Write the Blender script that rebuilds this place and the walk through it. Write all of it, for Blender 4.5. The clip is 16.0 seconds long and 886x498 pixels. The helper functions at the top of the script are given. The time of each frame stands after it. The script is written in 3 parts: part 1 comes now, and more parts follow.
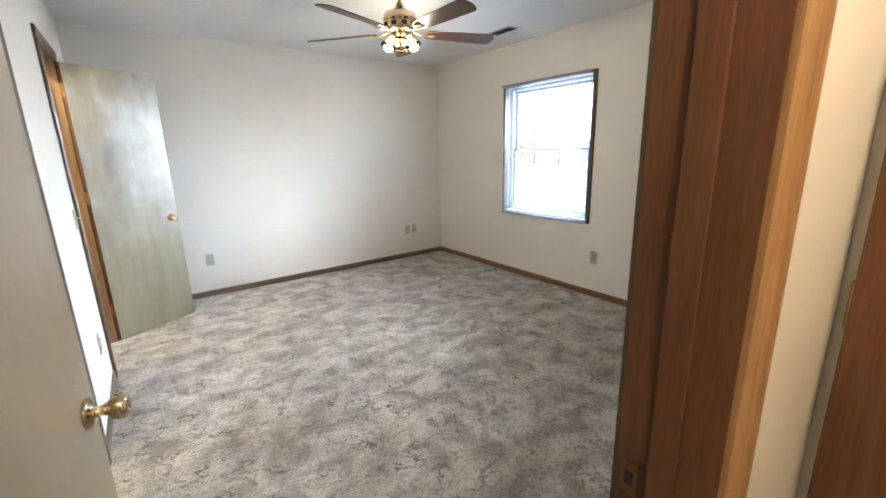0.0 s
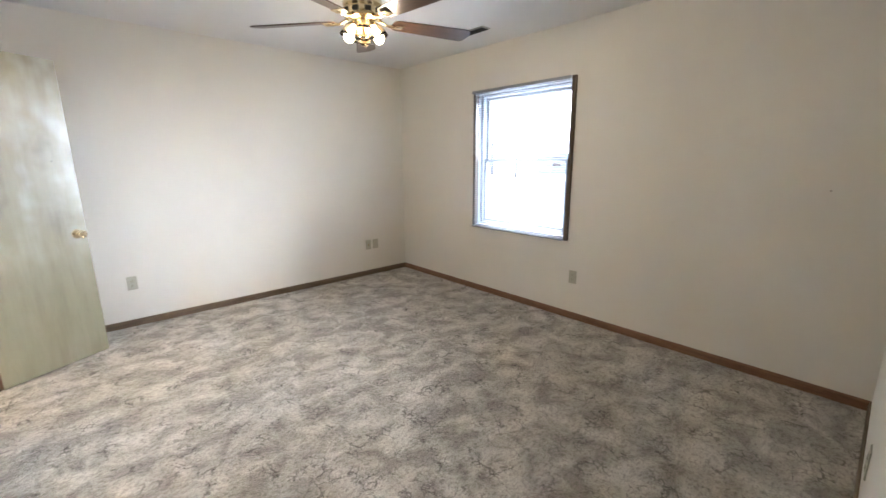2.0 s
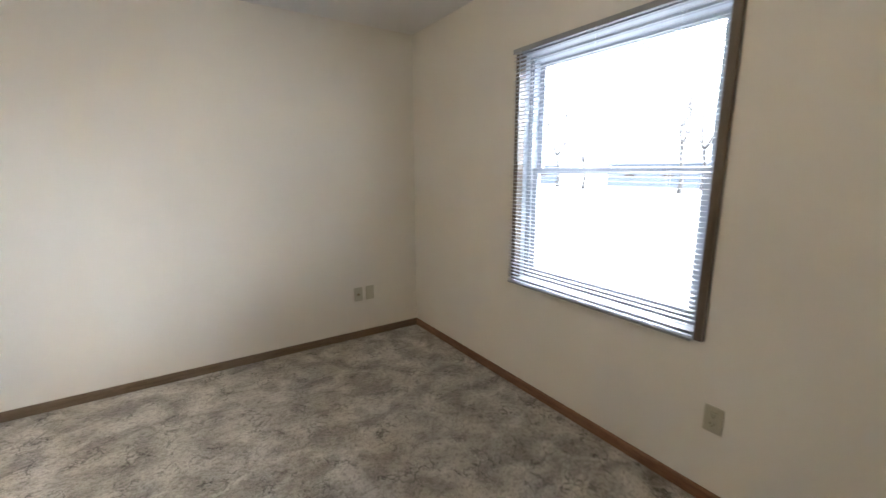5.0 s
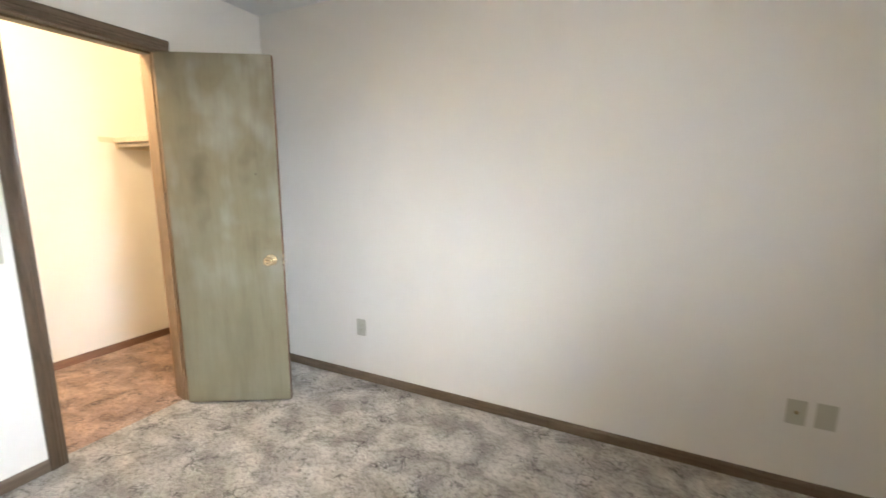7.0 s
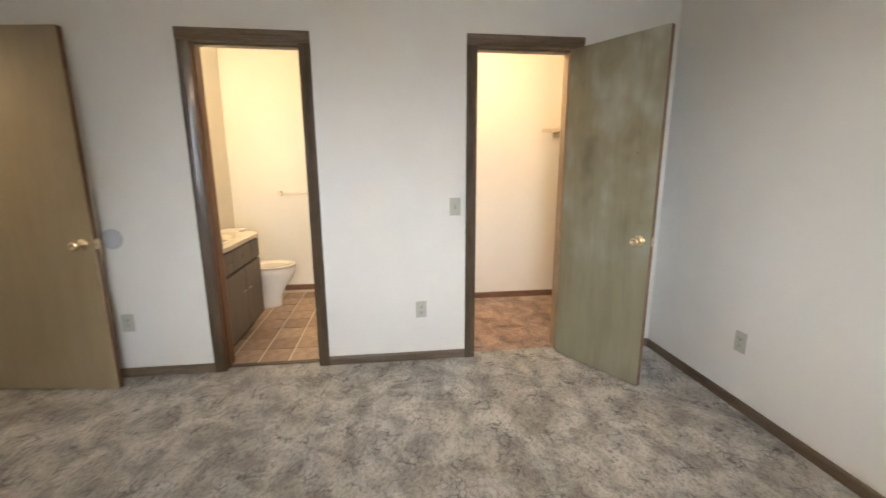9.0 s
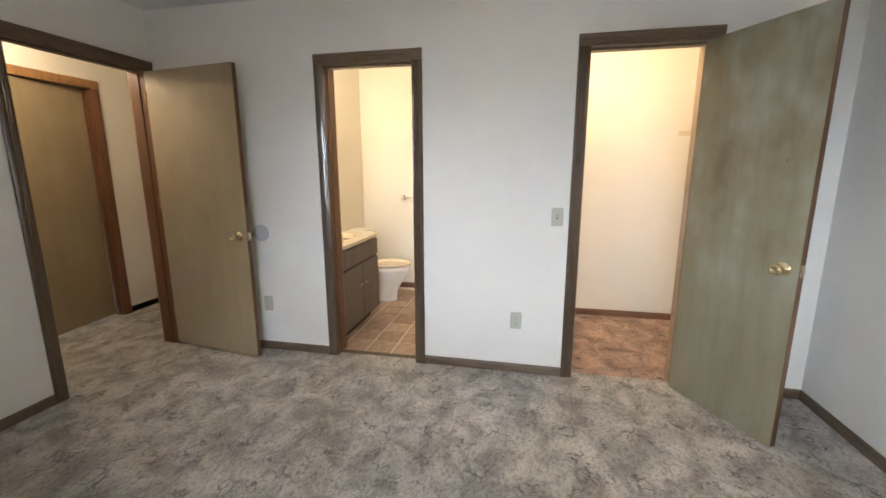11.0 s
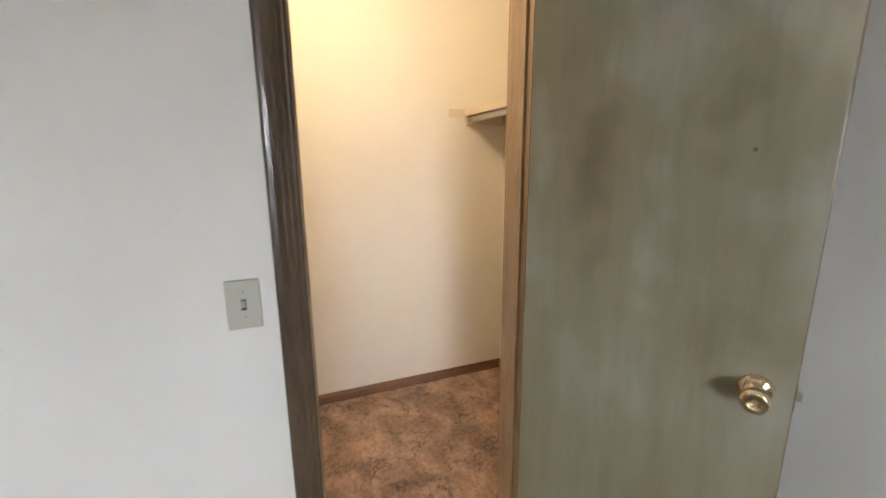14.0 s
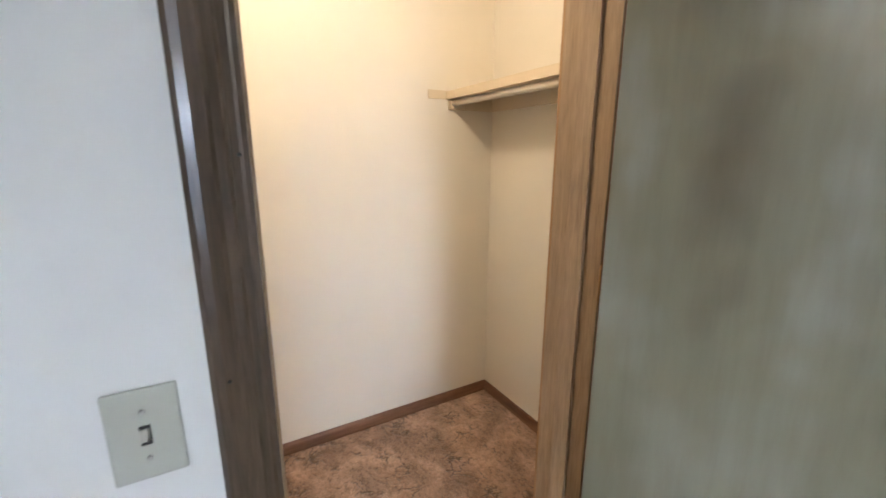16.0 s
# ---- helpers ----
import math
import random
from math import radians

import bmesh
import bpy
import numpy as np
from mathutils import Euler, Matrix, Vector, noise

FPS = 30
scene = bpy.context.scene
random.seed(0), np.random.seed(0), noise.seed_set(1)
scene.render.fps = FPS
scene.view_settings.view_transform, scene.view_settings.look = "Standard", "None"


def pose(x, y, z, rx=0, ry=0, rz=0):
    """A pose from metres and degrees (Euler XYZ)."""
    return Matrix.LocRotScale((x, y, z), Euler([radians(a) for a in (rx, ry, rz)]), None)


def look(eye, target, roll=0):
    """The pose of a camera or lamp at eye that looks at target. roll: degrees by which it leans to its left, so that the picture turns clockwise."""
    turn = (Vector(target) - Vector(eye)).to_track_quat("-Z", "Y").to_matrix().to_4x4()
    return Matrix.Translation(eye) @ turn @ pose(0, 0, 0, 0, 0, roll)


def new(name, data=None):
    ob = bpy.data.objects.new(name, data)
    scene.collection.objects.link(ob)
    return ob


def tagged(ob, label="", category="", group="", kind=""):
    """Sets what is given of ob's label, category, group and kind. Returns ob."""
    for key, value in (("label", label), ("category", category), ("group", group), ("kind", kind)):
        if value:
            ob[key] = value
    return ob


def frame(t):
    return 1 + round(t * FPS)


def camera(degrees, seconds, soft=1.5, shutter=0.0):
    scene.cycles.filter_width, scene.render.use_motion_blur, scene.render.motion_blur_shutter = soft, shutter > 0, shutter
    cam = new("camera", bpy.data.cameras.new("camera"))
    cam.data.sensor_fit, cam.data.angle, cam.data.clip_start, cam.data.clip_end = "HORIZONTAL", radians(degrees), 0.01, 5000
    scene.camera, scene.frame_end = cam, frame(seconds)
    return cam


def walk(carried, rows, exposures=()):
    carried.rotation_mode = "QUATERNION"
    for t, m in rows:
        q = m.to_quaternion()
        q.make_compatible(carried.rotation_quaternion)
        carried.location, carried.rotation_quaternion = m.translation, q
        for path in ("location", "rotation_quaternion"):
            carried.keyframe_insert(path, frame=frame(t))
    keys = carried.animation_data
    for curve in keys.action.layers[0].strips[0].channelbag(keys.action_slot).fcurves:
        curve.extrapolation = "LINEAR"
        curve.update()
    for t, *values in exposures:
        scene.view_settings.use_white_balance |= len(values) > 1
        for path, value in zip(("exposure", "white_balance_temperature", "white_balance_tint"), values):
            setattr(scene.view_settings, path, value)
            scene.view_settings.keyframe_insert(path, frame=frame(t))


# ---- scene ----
cam = camera(94.6, 16.0, shutter=0.35)
PATH = [
    (0, (-3.344, -4.633, 1.412), (-2.201, -3.063, 0.938), -1.4),
    (0.5, (-3.399, -4.615, 1.407), (-2.288, -3.008, 0.980), -1.7),
    (1, (-3.389, -4.543, 1.418), (-2.242, -2.964, 0.981), -1.2),
    (1.5, (-3.235, -4.396, 1.408), (-2.040, -2.842, 1.026), -0.4),
    (2, (-3.16, -4.262, 1.403), (-1.853, -2.811, 0.972), -0.3),
    (2.5, (-3.085, -4.087, 1.405), (-1.683, -2.731, 0.962), -0.9),
    (3, (-2.91, -3.923, 1.412), (-1.489, -2.581, 0.990), -2.0),
    (3.2, (-2.807, -3.857, 1.413), (-1.396, -2.498, 1.013), -2.3),
    (5.5, (-1.533, -2.869, 1.368), (-0.776, -1.054, 1.0), -0.0),
    (6, (-1.365, -2.626, 1.328), (-1.157, -0.667, 0.984), -0.4),
    (6.5, (-1.236, -2.407, 1.361), (-1.667, -0.491, 0.985), 0.9),
    (7, (-1.252, -2.168, 1.376), (-2.098, -0.387, 1.042), 0.4),
    (7.5, (-1.277, -2.053, 1.334), (-2.512, -0.51, 1.031), -0.9),
    (8, (-1.241, -1.929, 1.348), (-2.885, -0.843, 1.006), 0.7),
    (8.5, (-1.157, -1.844, 1.325), (-3.026, -1.223, 0.978), -0.0),
    (9, (-1.016, -1.875, 1.332), (-2.961, -1.635, 0.933), -0.2),
    (9.5, (-0.91, -1.858, 1.37), (-2.87, -1.946, 0.979), 0.5),
    (9.7, (-0.881, -1.812, 1.373), (-2.833, -2.035, 0.998), 0.9),
    (10.7, (-1.0, -1.66, 1.365), (-2.93, -2.10, 0.98), 0.0),
    (12, (-1.346, -1.525, 1.345), (-3.303, -1.561, 0.935), -1.2),
    (12.5, (-1.722, -1.429, 1.361), (-3.663, -1.287, 0.903), -1.3),
    (13, (-2.076, -1.424, 1.347), (-3.994, -1.079, 0.897), -0.3),
    (13.5, (-2.402, -1.419, 1.365), (-4.273, -0.863, 0.929), -1.3),
    (14, (-2.693, -1.374, 1.379), (-4.509, -0.645, 0.965), -0.4),
    (14.5, (-2.944, -1.348, 1.38), (-4.662, -0.402, 0.986), 0.6),
    (15, (-3.139, -1.361, 1.395), (-4.747, -0.25, 0.969), -1.0),
    (15.5, (-3.193, -1.363, 1.392), (-4.771, -0.218, 0.949), -0.7),
    (16, (-3.15, -1.371, 1.383), (-4.843, -0.408, 0.931), 0.1),
]
SKY, SUN, FAN, CLOSET, BATH, HALL = 0.26, 10.0, 1.3, 6.9, 1.2, 4.4
SLAT_TILT = 1
EXPOSURES = [(0, 2.85, 5600, 8), (1.5, 2.85, 5800, 10), (3.2, 2.7, 5900, 10), (5.5, 2.25, 6200, 10), (6, 2.3, 6100, 10), (6.5, 2.9, 6000, 10), (7.5, 2.35, 6000, 10), (9, 2.05, 6300, 11), (12, 2.0, 5800, 10), (13, 1.8, 6100, 11), (14, 1.75, 6000, 11), (14.5, 1.7, 6200, 12), (15, 1.75, 5500, 11), (15.5, 1.9, 5400, 10), (16, 1.85, 5400, 10)]
walk(cam, [(t, look(eye, target, roll)) for t, eye, target, roll in PATH], EXPOSURES)

# ---- light ----
world = bpy.data.worlds.new("overcast_sky")
scene.world = world
world.use_nodes = True
wn = world.node_tree
sky = wn.nodes.new("ShaderNodeTexSky")
sky.sky_type = "NISHITA"
sky.sun_disc = False
sky.sun_elevation = radians(27.5)
sky.sun_rotation = radians(98.5)
sky.air_density, sky.dust_density = 1.0, 4.0
soften = wn.nodes.new("ShaderNodeMixRGB")
soften.inputs[0].default_value = 0.75
soften.inputs[2].default_value = (7.8, 8.6, 9.9, 1)
wn.links.new(sky.outputs[0], soften.inputs[1])
wn.links.new(soften.outputs[0], wn.nodes["Background"].inputs[0])
wn.nodes["Background"].inputs[1].default_value = SKY

sun = bpy.data.lights.new("sun", "SUN")
sun.energy, sun.angle, sun.color = SUN, radians(75), (0.95, 0.985, 1.0)
new("sun", sun).matrix_world = look((10, -1.5, 5.2), (0, 0, 0))


def lamp(name, kind, where, watts, colour, size=0.05, aim=None):
    data = bpy.data.lights.new(name, kind)
    data.energy, data.color = watts, colour
    if kind == "AREA":
        data.shape, data.size, data.size_y = "RECTANGLE", size[0], size[1]
    else:
        data.shadow_soft_size = size
    ob = new(name, data)
    ob.matrix_world = look(where, aim) if aim else Matrix.Translation(where)
    return ob


WARM = (1.0, 0.74, 0.47)
lamp("closet_bulb_light", "POINT", (-4.12, -1.15, 2.36), CLOSET, (1.0, 0.70, 0.41), 0.05)
lamp("bath_bulb_light", "POINT", (-4.40, -3.12, 2.0), BATH, (1.0, 0.62, 0.32), 0.06)
lamp("hall_bulb_light", "POINT", (-3.1, -4.93, 2.26), HALL, WARM, 0.06)


# ---- materials ----
def material(name, base, rough=0.6, metal=0.0):
    m = bpy.data.materials.new(name)
    m.use_nodes = True
    b = m.node_tree.nodes["Principled BSDF"]
    b.inputs["Base Color"].default_value = (*base, 1)
    b.inputs["Roughness"].default_value = rough
    b.inputs["Metallic"].default_value = metal
    return m


def noise_node(m, scale, detail=4, stretch=(1, 1, 1), rough=0.55, warp=0.0):
    n, l = m.node_tree.nodes, m.node_tree.links
    co = n.new("ShaderNodeTexCoord")
    mp = n.new("ShaderNodeMapping")
    mp.inputs["Scale"].default_value = stretch
    l.new(co.outputs["Object"], mp.inputs[0])
    t = n.new("ShaderNodeTexNoise")
    t.inputs["Scale"].default_value, t.inputs["Detail"].default_value = scale, detail
    t.inputs["Roughness"].default_value, t.inputs["Distortion"].default_value = rough, warp
    l.new(mp.outputs[0], t.inputs[0])
    return t


def ramp(m, source, stops):
    r = m.node_tree.nodes.new("ShaderNodeValToRGB")
    while len(r.color_ramp.elements) < len(stops):
        r.color_ramp.elements.new(0.5)
    for e, (p, c) in zip(r.color_ramp.elements, stops):
        e.position, e.color = p, (*c, 1)
    m.node_tree.links.new(source, r.inputs[0])
    return r.outputs[0]


def mix(m, a, b, factor, mode="MULTIPLY"):
    x = m.node_tree.nodes.new("ShaderNodeMixRGB")
    x.blend_type = mode
    for s, v in ((0, factor), (1, a), (2, b)):
        if isinstance(v, (int, float)):
            x.inputs[s].default_value = v
        elif isinstance(v, tuple):
            x.inputs[s].default_value = (*v, 1)
        else:
            m.node_tree.links.new(v, x.inputs[s])
    return x.outputs[0]


def colour_in(m, out):
    m.node_tree.links.new(out, m.node_tree.nodes["Principled BSDF"].inputs["Base Color"])


def rough_in(m, out, low, high):
    mr = m.node_tree.nodes.new("ShaderNodeMapRange")
    mr.inputs[3].default_value, mr.inputs[4].default_value = low, high
    m.node_tree.links.new(out, mr.inputs[0])
    m.node_tree.links.new(mr.outputs[0], m.node_tree.nodes["Principled BSDF"].inputs["Roughness"])


def bump_in(m, out, strength, distance=0.01, before=None):
    b = m.node_tree.nodes.new("ShaderNodeBump")
    b.inputs["Strength"].default_value, b.inputs["Distance"].default_value = strength, distance
    m.node_tree.links.new(out, b.inputs["Height"])
    if before:
        m.node_tree.links.new(before, b.inputs["Normal"])
    m.node_tree.links.new(b.outputs[0], m.node_tree.nodes["Principled BSDF"].inputs["Normal"])
    return b.outputs[0]


def painted(name, base, rough=0.68, mottle=0.06, orange_peel=0.12):
    """Rolled wall paint: a faint unevenness, scuffs and an orange-peel nap."""
    m = material(name, base, rough)
    big = noise_node(m, 1.3, 3)
    c = ramp(m, big.outputs[0], [(0.3, tuple(v * (1 - mottle) for v in base)), (0.7, base)])
    colour_in(m, c)
    fine = noise_node(m, 140, 2)
    mid = noise_node(m, 35, 3)
    n = bump_in(m, fine.outputs[0], orange_peel, 0.002)
    bump_in(m, mid.outputs[0], orange_peel * 0.6, 0.003, n)
    rough_in(m, big.outputs[0], rough - 0.08, rough + 0.08)
    return m


def wood(name, dark, light, rough=0.35, along=2, scale=9, gloss_wear=0.15):
    """Stained wood whose grain runs along one axis of the object."""
    m = material(name, light, rough)
    stretch = [6.0, 6.0, 6.0]
    stretch[along] = 0.45
    g = noise_node(m, scale, 7, tuple(stretch), 0.65, 0.6)
    fine = noise_node(m, scale * 5, 3, tuple(stretch), 0.6)
    c = ramp(m, g.outputs[0], [(0.25, dark), (0.55, light), (0.8, tuple(v * 1.15 for v in light))])
    c = mix(m, c, ramp(m, fine.outputs[0], [(0.35, (0.72, 0.70, 0.68)), (0.6, (1, 1, 1))]), 0.7)
    blotch = noise_node(m, 1.7, 3)
    c = mix(m, c, ramp(m, blotch.outputs[0], [(0.3, (0.8, 0.78, 0.76)), (0.7, (1, 1, 1))]), 0.8)
    colour_in(m, c)
    rough_in(m, blotch.outputs[0], rough - gloss_wear / 2, rough + gloss_wear)
    bump_in(m, fine.outputs[0], 0.12, 0.001)
    return m


def carpet_material(name="cut_pile_carpet", lamp_tint=(1, 1, 1)):
    m = material(name, (0.3, 0.28, 0.26), 0.95)
    n, l = m.node_tree.nodes, m.node_tree.links
    n["Principled BSDF"].inputs["Sheen Weight"].default_value = 0.25
    n["Principled BSDF"].inputs["Specular IOR Level"].default_value = 0.1
    shade = noise_node(m, 5.6, 5, (1, 1.15, 1), 0.54, 0.55)
    drift = noise_node(m, 1.3, 3)
    tuft = noise_node(m, 130, 3, (1, 1, 1), 0.7)
    curl = noise_node(m, 42, 5, (1, 1.3, 1), 0.65, 0.5)
    c = ramp(m, shade.outputs[0], [(0.37, (0.33, 0.308, 0.28)), (0.455, (0.435, 0.410, 0.375)), (0.50, (0.50, 0.473, 0.437)), (0.55, (0.56, 0.533, 0.495)), (0.64, (0.68, 0.65, 0.61))])
    c = mix(m, c, ramp(m, drift.outputs[0], [(0.3, (0.78, 0.77, 0.74)), (0.7, (1, 1, 1))]), 1.0)
    c = mix(m, c, ramp(m, curl.outputs[0], [(0.38, (0.46, 0.45, 0.43)), (0.52, (1.08, 1.08, 1.08))]), 0.62)
    c = mix(m, c, ramp(m, tuft.outputs[0], [(0.32, (0.6, 0.6, 0.6)), (0.6, (1.08, 1.08, 1.08))]), 0.75)
    # parted pile: thin, broken dark seams between the tufts
    co = n.new("ShaderNodeTexCoord")
    wob = noise_node(m, 11, 4)
    add = n.new("ShaderNodeMixRGB")
    add.blend_type = "ADD"
    add.inputs[0].default_value = 0.16
    l.new(co.outputs["Object"], add.inputs[1])
    l.new(wob.outputs["Color"], add.inputs[2])
    v = n.new("ShaderNodeTexVoronoi")
    v.feature = "DISTANCE_TO_EDGE"
    v.inputs["Scale"].default_value = 13
    l.new(add.outputs[0], v.inputs["Vector"])
    seam = ramp(m, v.outputs[0], [(0.0, (0.16, 0.155, 0.15)), (0.03, (0.4, 0.4, 0.39)), (0.075, (1, 1, 1))])
    gate = noise_node(m, 7, 3)
    gated = mix(m, seam, (1.0, 1.0, 1.0), ramp(m, gate.outputs[0], [(0.50, (1, 1, 1)), (0.60, (0, 0, 0))]), "MIX")
    c = mix(m, c, gated, 0.8)
    # overall tint: carries the cast of a warm lamp in the pile colour
    c = mix(m, c, ramp(m, drift.outputs[0], [(0.0, lamp_tint), (1.0, lamp_tint)]), 1.0)
    colour_in(m, c)
    nb = bump_in(m, tuft.outputs[0], 0.8, 0.006)
    nb = bump_in(m, curl.outputs[0], 0.7, 0.012, nb)
    nb = bump_in(m, shade.outputs[0], 0.5, 0.03, nb)
    bump_in(m, gated, 0.7, 0.010, nb)
    return m


def varnish(m, weight, rough):
    b = m.node_tree.nodes["Principled BSDF"]
    b.inputs["Coat Weight"].default_value, b.inputs["Coat Roughness"].default_value = weight, rough


def door_paint(name, base, pale_sheen, rough=0.38, wear=1.0):
    """Flush door skin: an even stain with a faint vertical grain and drips. From hand to shoulder height
    and up, rubbing darkens cloudy patches, and the window's sheen is put into the colour as pale ones."""
    m = material(name, base, rough)
    n, l = m.node_tree.nodes, m.node_tree.links
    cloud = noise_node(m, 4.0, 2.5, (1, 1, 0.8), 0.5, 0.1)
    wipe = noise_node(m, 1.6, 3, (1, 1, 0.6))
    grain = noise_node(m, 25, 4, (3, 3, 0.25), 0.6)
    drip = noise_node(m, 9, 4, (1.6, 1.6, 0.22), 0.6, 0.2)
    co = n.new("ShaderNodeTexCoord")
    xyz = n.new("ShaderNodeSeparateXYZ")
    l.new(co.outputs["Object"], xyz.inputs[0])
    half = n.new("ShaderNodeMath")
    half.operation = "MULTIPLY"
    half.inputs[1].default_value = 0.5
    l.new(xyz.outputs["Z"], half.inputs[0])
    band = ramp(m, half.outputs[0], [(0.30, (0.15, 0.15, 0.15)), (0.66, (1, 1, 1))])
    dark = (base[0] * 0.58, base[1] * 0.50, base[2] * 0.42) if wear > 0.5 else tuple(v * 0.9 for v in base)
    # dark end is wear; pale end is reflected window light held in the colour
    stained = ramp(m, cloud.outputs[0], [(0.30, dark), (0.45, base), (0.50, base), (0.72, pale_sheen)])
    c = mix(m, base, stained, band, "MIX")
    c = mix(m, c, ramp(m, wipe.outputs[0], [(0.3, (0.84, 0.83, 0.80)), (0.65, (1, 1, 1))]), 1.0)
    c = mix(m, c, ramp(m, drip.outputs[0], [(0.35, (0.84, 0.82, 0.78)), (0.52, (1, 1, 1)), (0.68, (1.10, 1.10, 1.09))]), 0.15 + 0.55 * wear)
    c = mix(m, c, ramp(m, grain.outputs[0], [(0.3, (0.90, 0.89, 0.87)), (0.6, (1, 1, 1))]), 0.6)
    colour_in(m, c)
    rough_in(m, wipe.outputs[0], rough - 0.10, rough + 0.15)
    varnish(m, 1.0, 0.3)
    bump_in(m, grain.outputs[0], 0.05, 0.001)
    return m


def glowing(name, colour, strength):
    m = material(name, colour, 0.4)
    b = m.node_tree.nodes["Principled BSDF"]
    b.inputs["Emission Color"].default_value = (*colour, 1)
    b.inputs["Emission Strength"].default_value = strength
    return m


def glass(name, tint=(1, 1, 1), rough=0.0):
    m = material(name, tint, rough)
    b = m.node_tree.nodes["Principled BSDF"]
    b.inputs["Transmission Weight"].default_value = 1.0
    b.inputs["IOR"].default_value = 1.45
    return m


M_WALL = painted("off_white_wall_paint", (0.72, 0.705, 0.665))
M_CEIL = painted("white_ceiling_texture", (0.74, 0.745, 0.75), 0.8, 0.05, 0.5)
M_CREAM = painted("cream_wall_paint", (0.78, 0.735, 0.64))
M_CARPET = carpet_material()
# same carpet, with the closet bulb's reddish light put into its colour
M_CLOSET_CARPET = carpet_material("lamp_tinted_carpet", (1.0, 0.70, 0.54))
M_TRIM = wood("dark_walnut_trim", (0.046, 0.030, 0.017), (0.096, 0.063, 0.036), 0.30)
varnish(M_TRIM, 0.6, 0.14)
M_TRIM_X = wood("dark_walnut_trim_lengthwise", (0.085, 0.060, 0.038), (0.165, 0.120, 0.078), 0.4, along=0)
M_TRIM_Y = wood("dark_walnut_trim_crosswise", (0.085, 0.060, 0.038), (0.165, 0.120, 0.078), 0.4, along=1)
M_JAMB = wood("reddish_stained_jamb", (0.115, 0.045, 0.020), (0.165, 0.070, 0.032), 0.36)
M_RED_X = wood("reddish_skirting_lengthwise", (0.135, 0.066, 0.036), (0.235, 0.122, 0.068), 0.4, along=0)
M_RED_Y = wood("reddish_skirting_crosswise", (0.135, 0.066, 0.036), (0.235, 0.122, 0.068), 0.4, along=1)
M_JAMB_TAN = wood("tan_stained_jamb", (0.29, 0.205, 0.125), (0.42, 0.305, 0.19), 0.35)
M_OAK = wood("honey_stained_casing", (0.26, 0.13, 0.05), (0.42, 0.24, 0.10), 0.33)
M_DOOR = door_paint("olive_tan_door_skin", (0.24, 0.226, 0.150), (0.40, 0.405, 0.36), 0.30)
M_DOOR_TAN = door_paint("tan_door_skin", (0.33, 0.265, 0.16), (0.35, 0.285, 0.18), 0.30, 0.25)
M_DENT = painted("scuffed_dent", (0.11, 0.095, 0.06), 0.5, 0.3, 0.2)
M_EDGE = wood("door_edge_wood", (0.09, 0.045, 0.02), (0.17, 0.085, 0.04), 0.45)
M_BRASS = material("polished_brass", (0.72, 0.60, 0.40), 0.13, 1.0)
M_STEEL = material("dull_steel", (0.45, 0.43, 0.40), 0.35, 1.0)
M_OLD = material("tarnished_brass", (0.22, 0.15, 0.08), 0.4, 1.0)
M_PLATE = painted("ivory_plastic_plate", (0.44, 0.435, 0.365), 0.4, 0.05, 0.0)
M_DARK = material("dark_slot", (0.02, 0.018, 0.015), 0.7)
M_BLADE = wood("walnut_fan_blade", (0.03, 0.016, 0.010), (0.075, 0.040, 0.022), 0.3, along=0)
M_BULB = glowing("lit_frosted_bulb", (1.0, 0.80, 0.52), 14)
M_SHADE = glass("amber_tinted_glass", (1.0, 0.86, 0.66), 0.08)
# white vinyl and enamel toned to grey-blue: their backlit shade is in the colour
M_VINYL = painted("backlit_vinyl_sash", (0.31, 0.34, 0.385), 0.35, 0.03, 0.02)
M_SLAT = material("backlit_enamel_slat", (0.27, 0.29, 0.325), 0.4)
M_PANE = glass("clear_window_pane")
M_CORD = material("white_cord", (0.7, 0.7, 0.68), 0.8)
M_PORCELAIN = material("white_porcelain", (0.82, 0.80, 0.76), 0.12)
M_MARBLE = painted("cream_cultured_marble", (0.74, 0.66, 0.53), 0.18, 0.08, 0.0)
M_VANITY = wood("grey_washed_cabinet", (0.11, 0.085, 0.068), (0.17, 0.142, 0.12), 0.45)
# near-black brown that gives recesses their darkness by colour
M_GAP = material("dark_recess_shade", (0.035, 0.02, 0.013), 0.7)
M_MIRROR = material("silvered_mirror", (0.9, 0.9, 0.9), 0.02, 1.0)
M_SHELF = painted("cream_painted_shelf", (0.70, 0.60, 0.44), 0.5, 0.1, 0.05)
M_GROUT = painted("pale_grout", (0.72, 0.64, 0.53), 0.8, 0.15, 0.1)
M_SNOW = painted("pale_winter_ground", (0.27, 0.27, 0.26), 0.9, 0.25, 0.3)
M_BARK = painted("grey_winter_bark", (0.105, 0.098, 0.092), 0.9, 0.3, 0.4)
M_SIDING = painted("blue_grey_siding", (0.13, 0.15, 0.18), 0.7, 0.06, 0.05)
M_ASPHALT = painted("wet_asphalt", (0.045, 0.05, 0.058), 0.85, 0.25, 0.3)
M_ROOF = painted("snowy_shingle_roof", (0.62, 0.64, 0.67), 0.9, 0.15, 0.2)


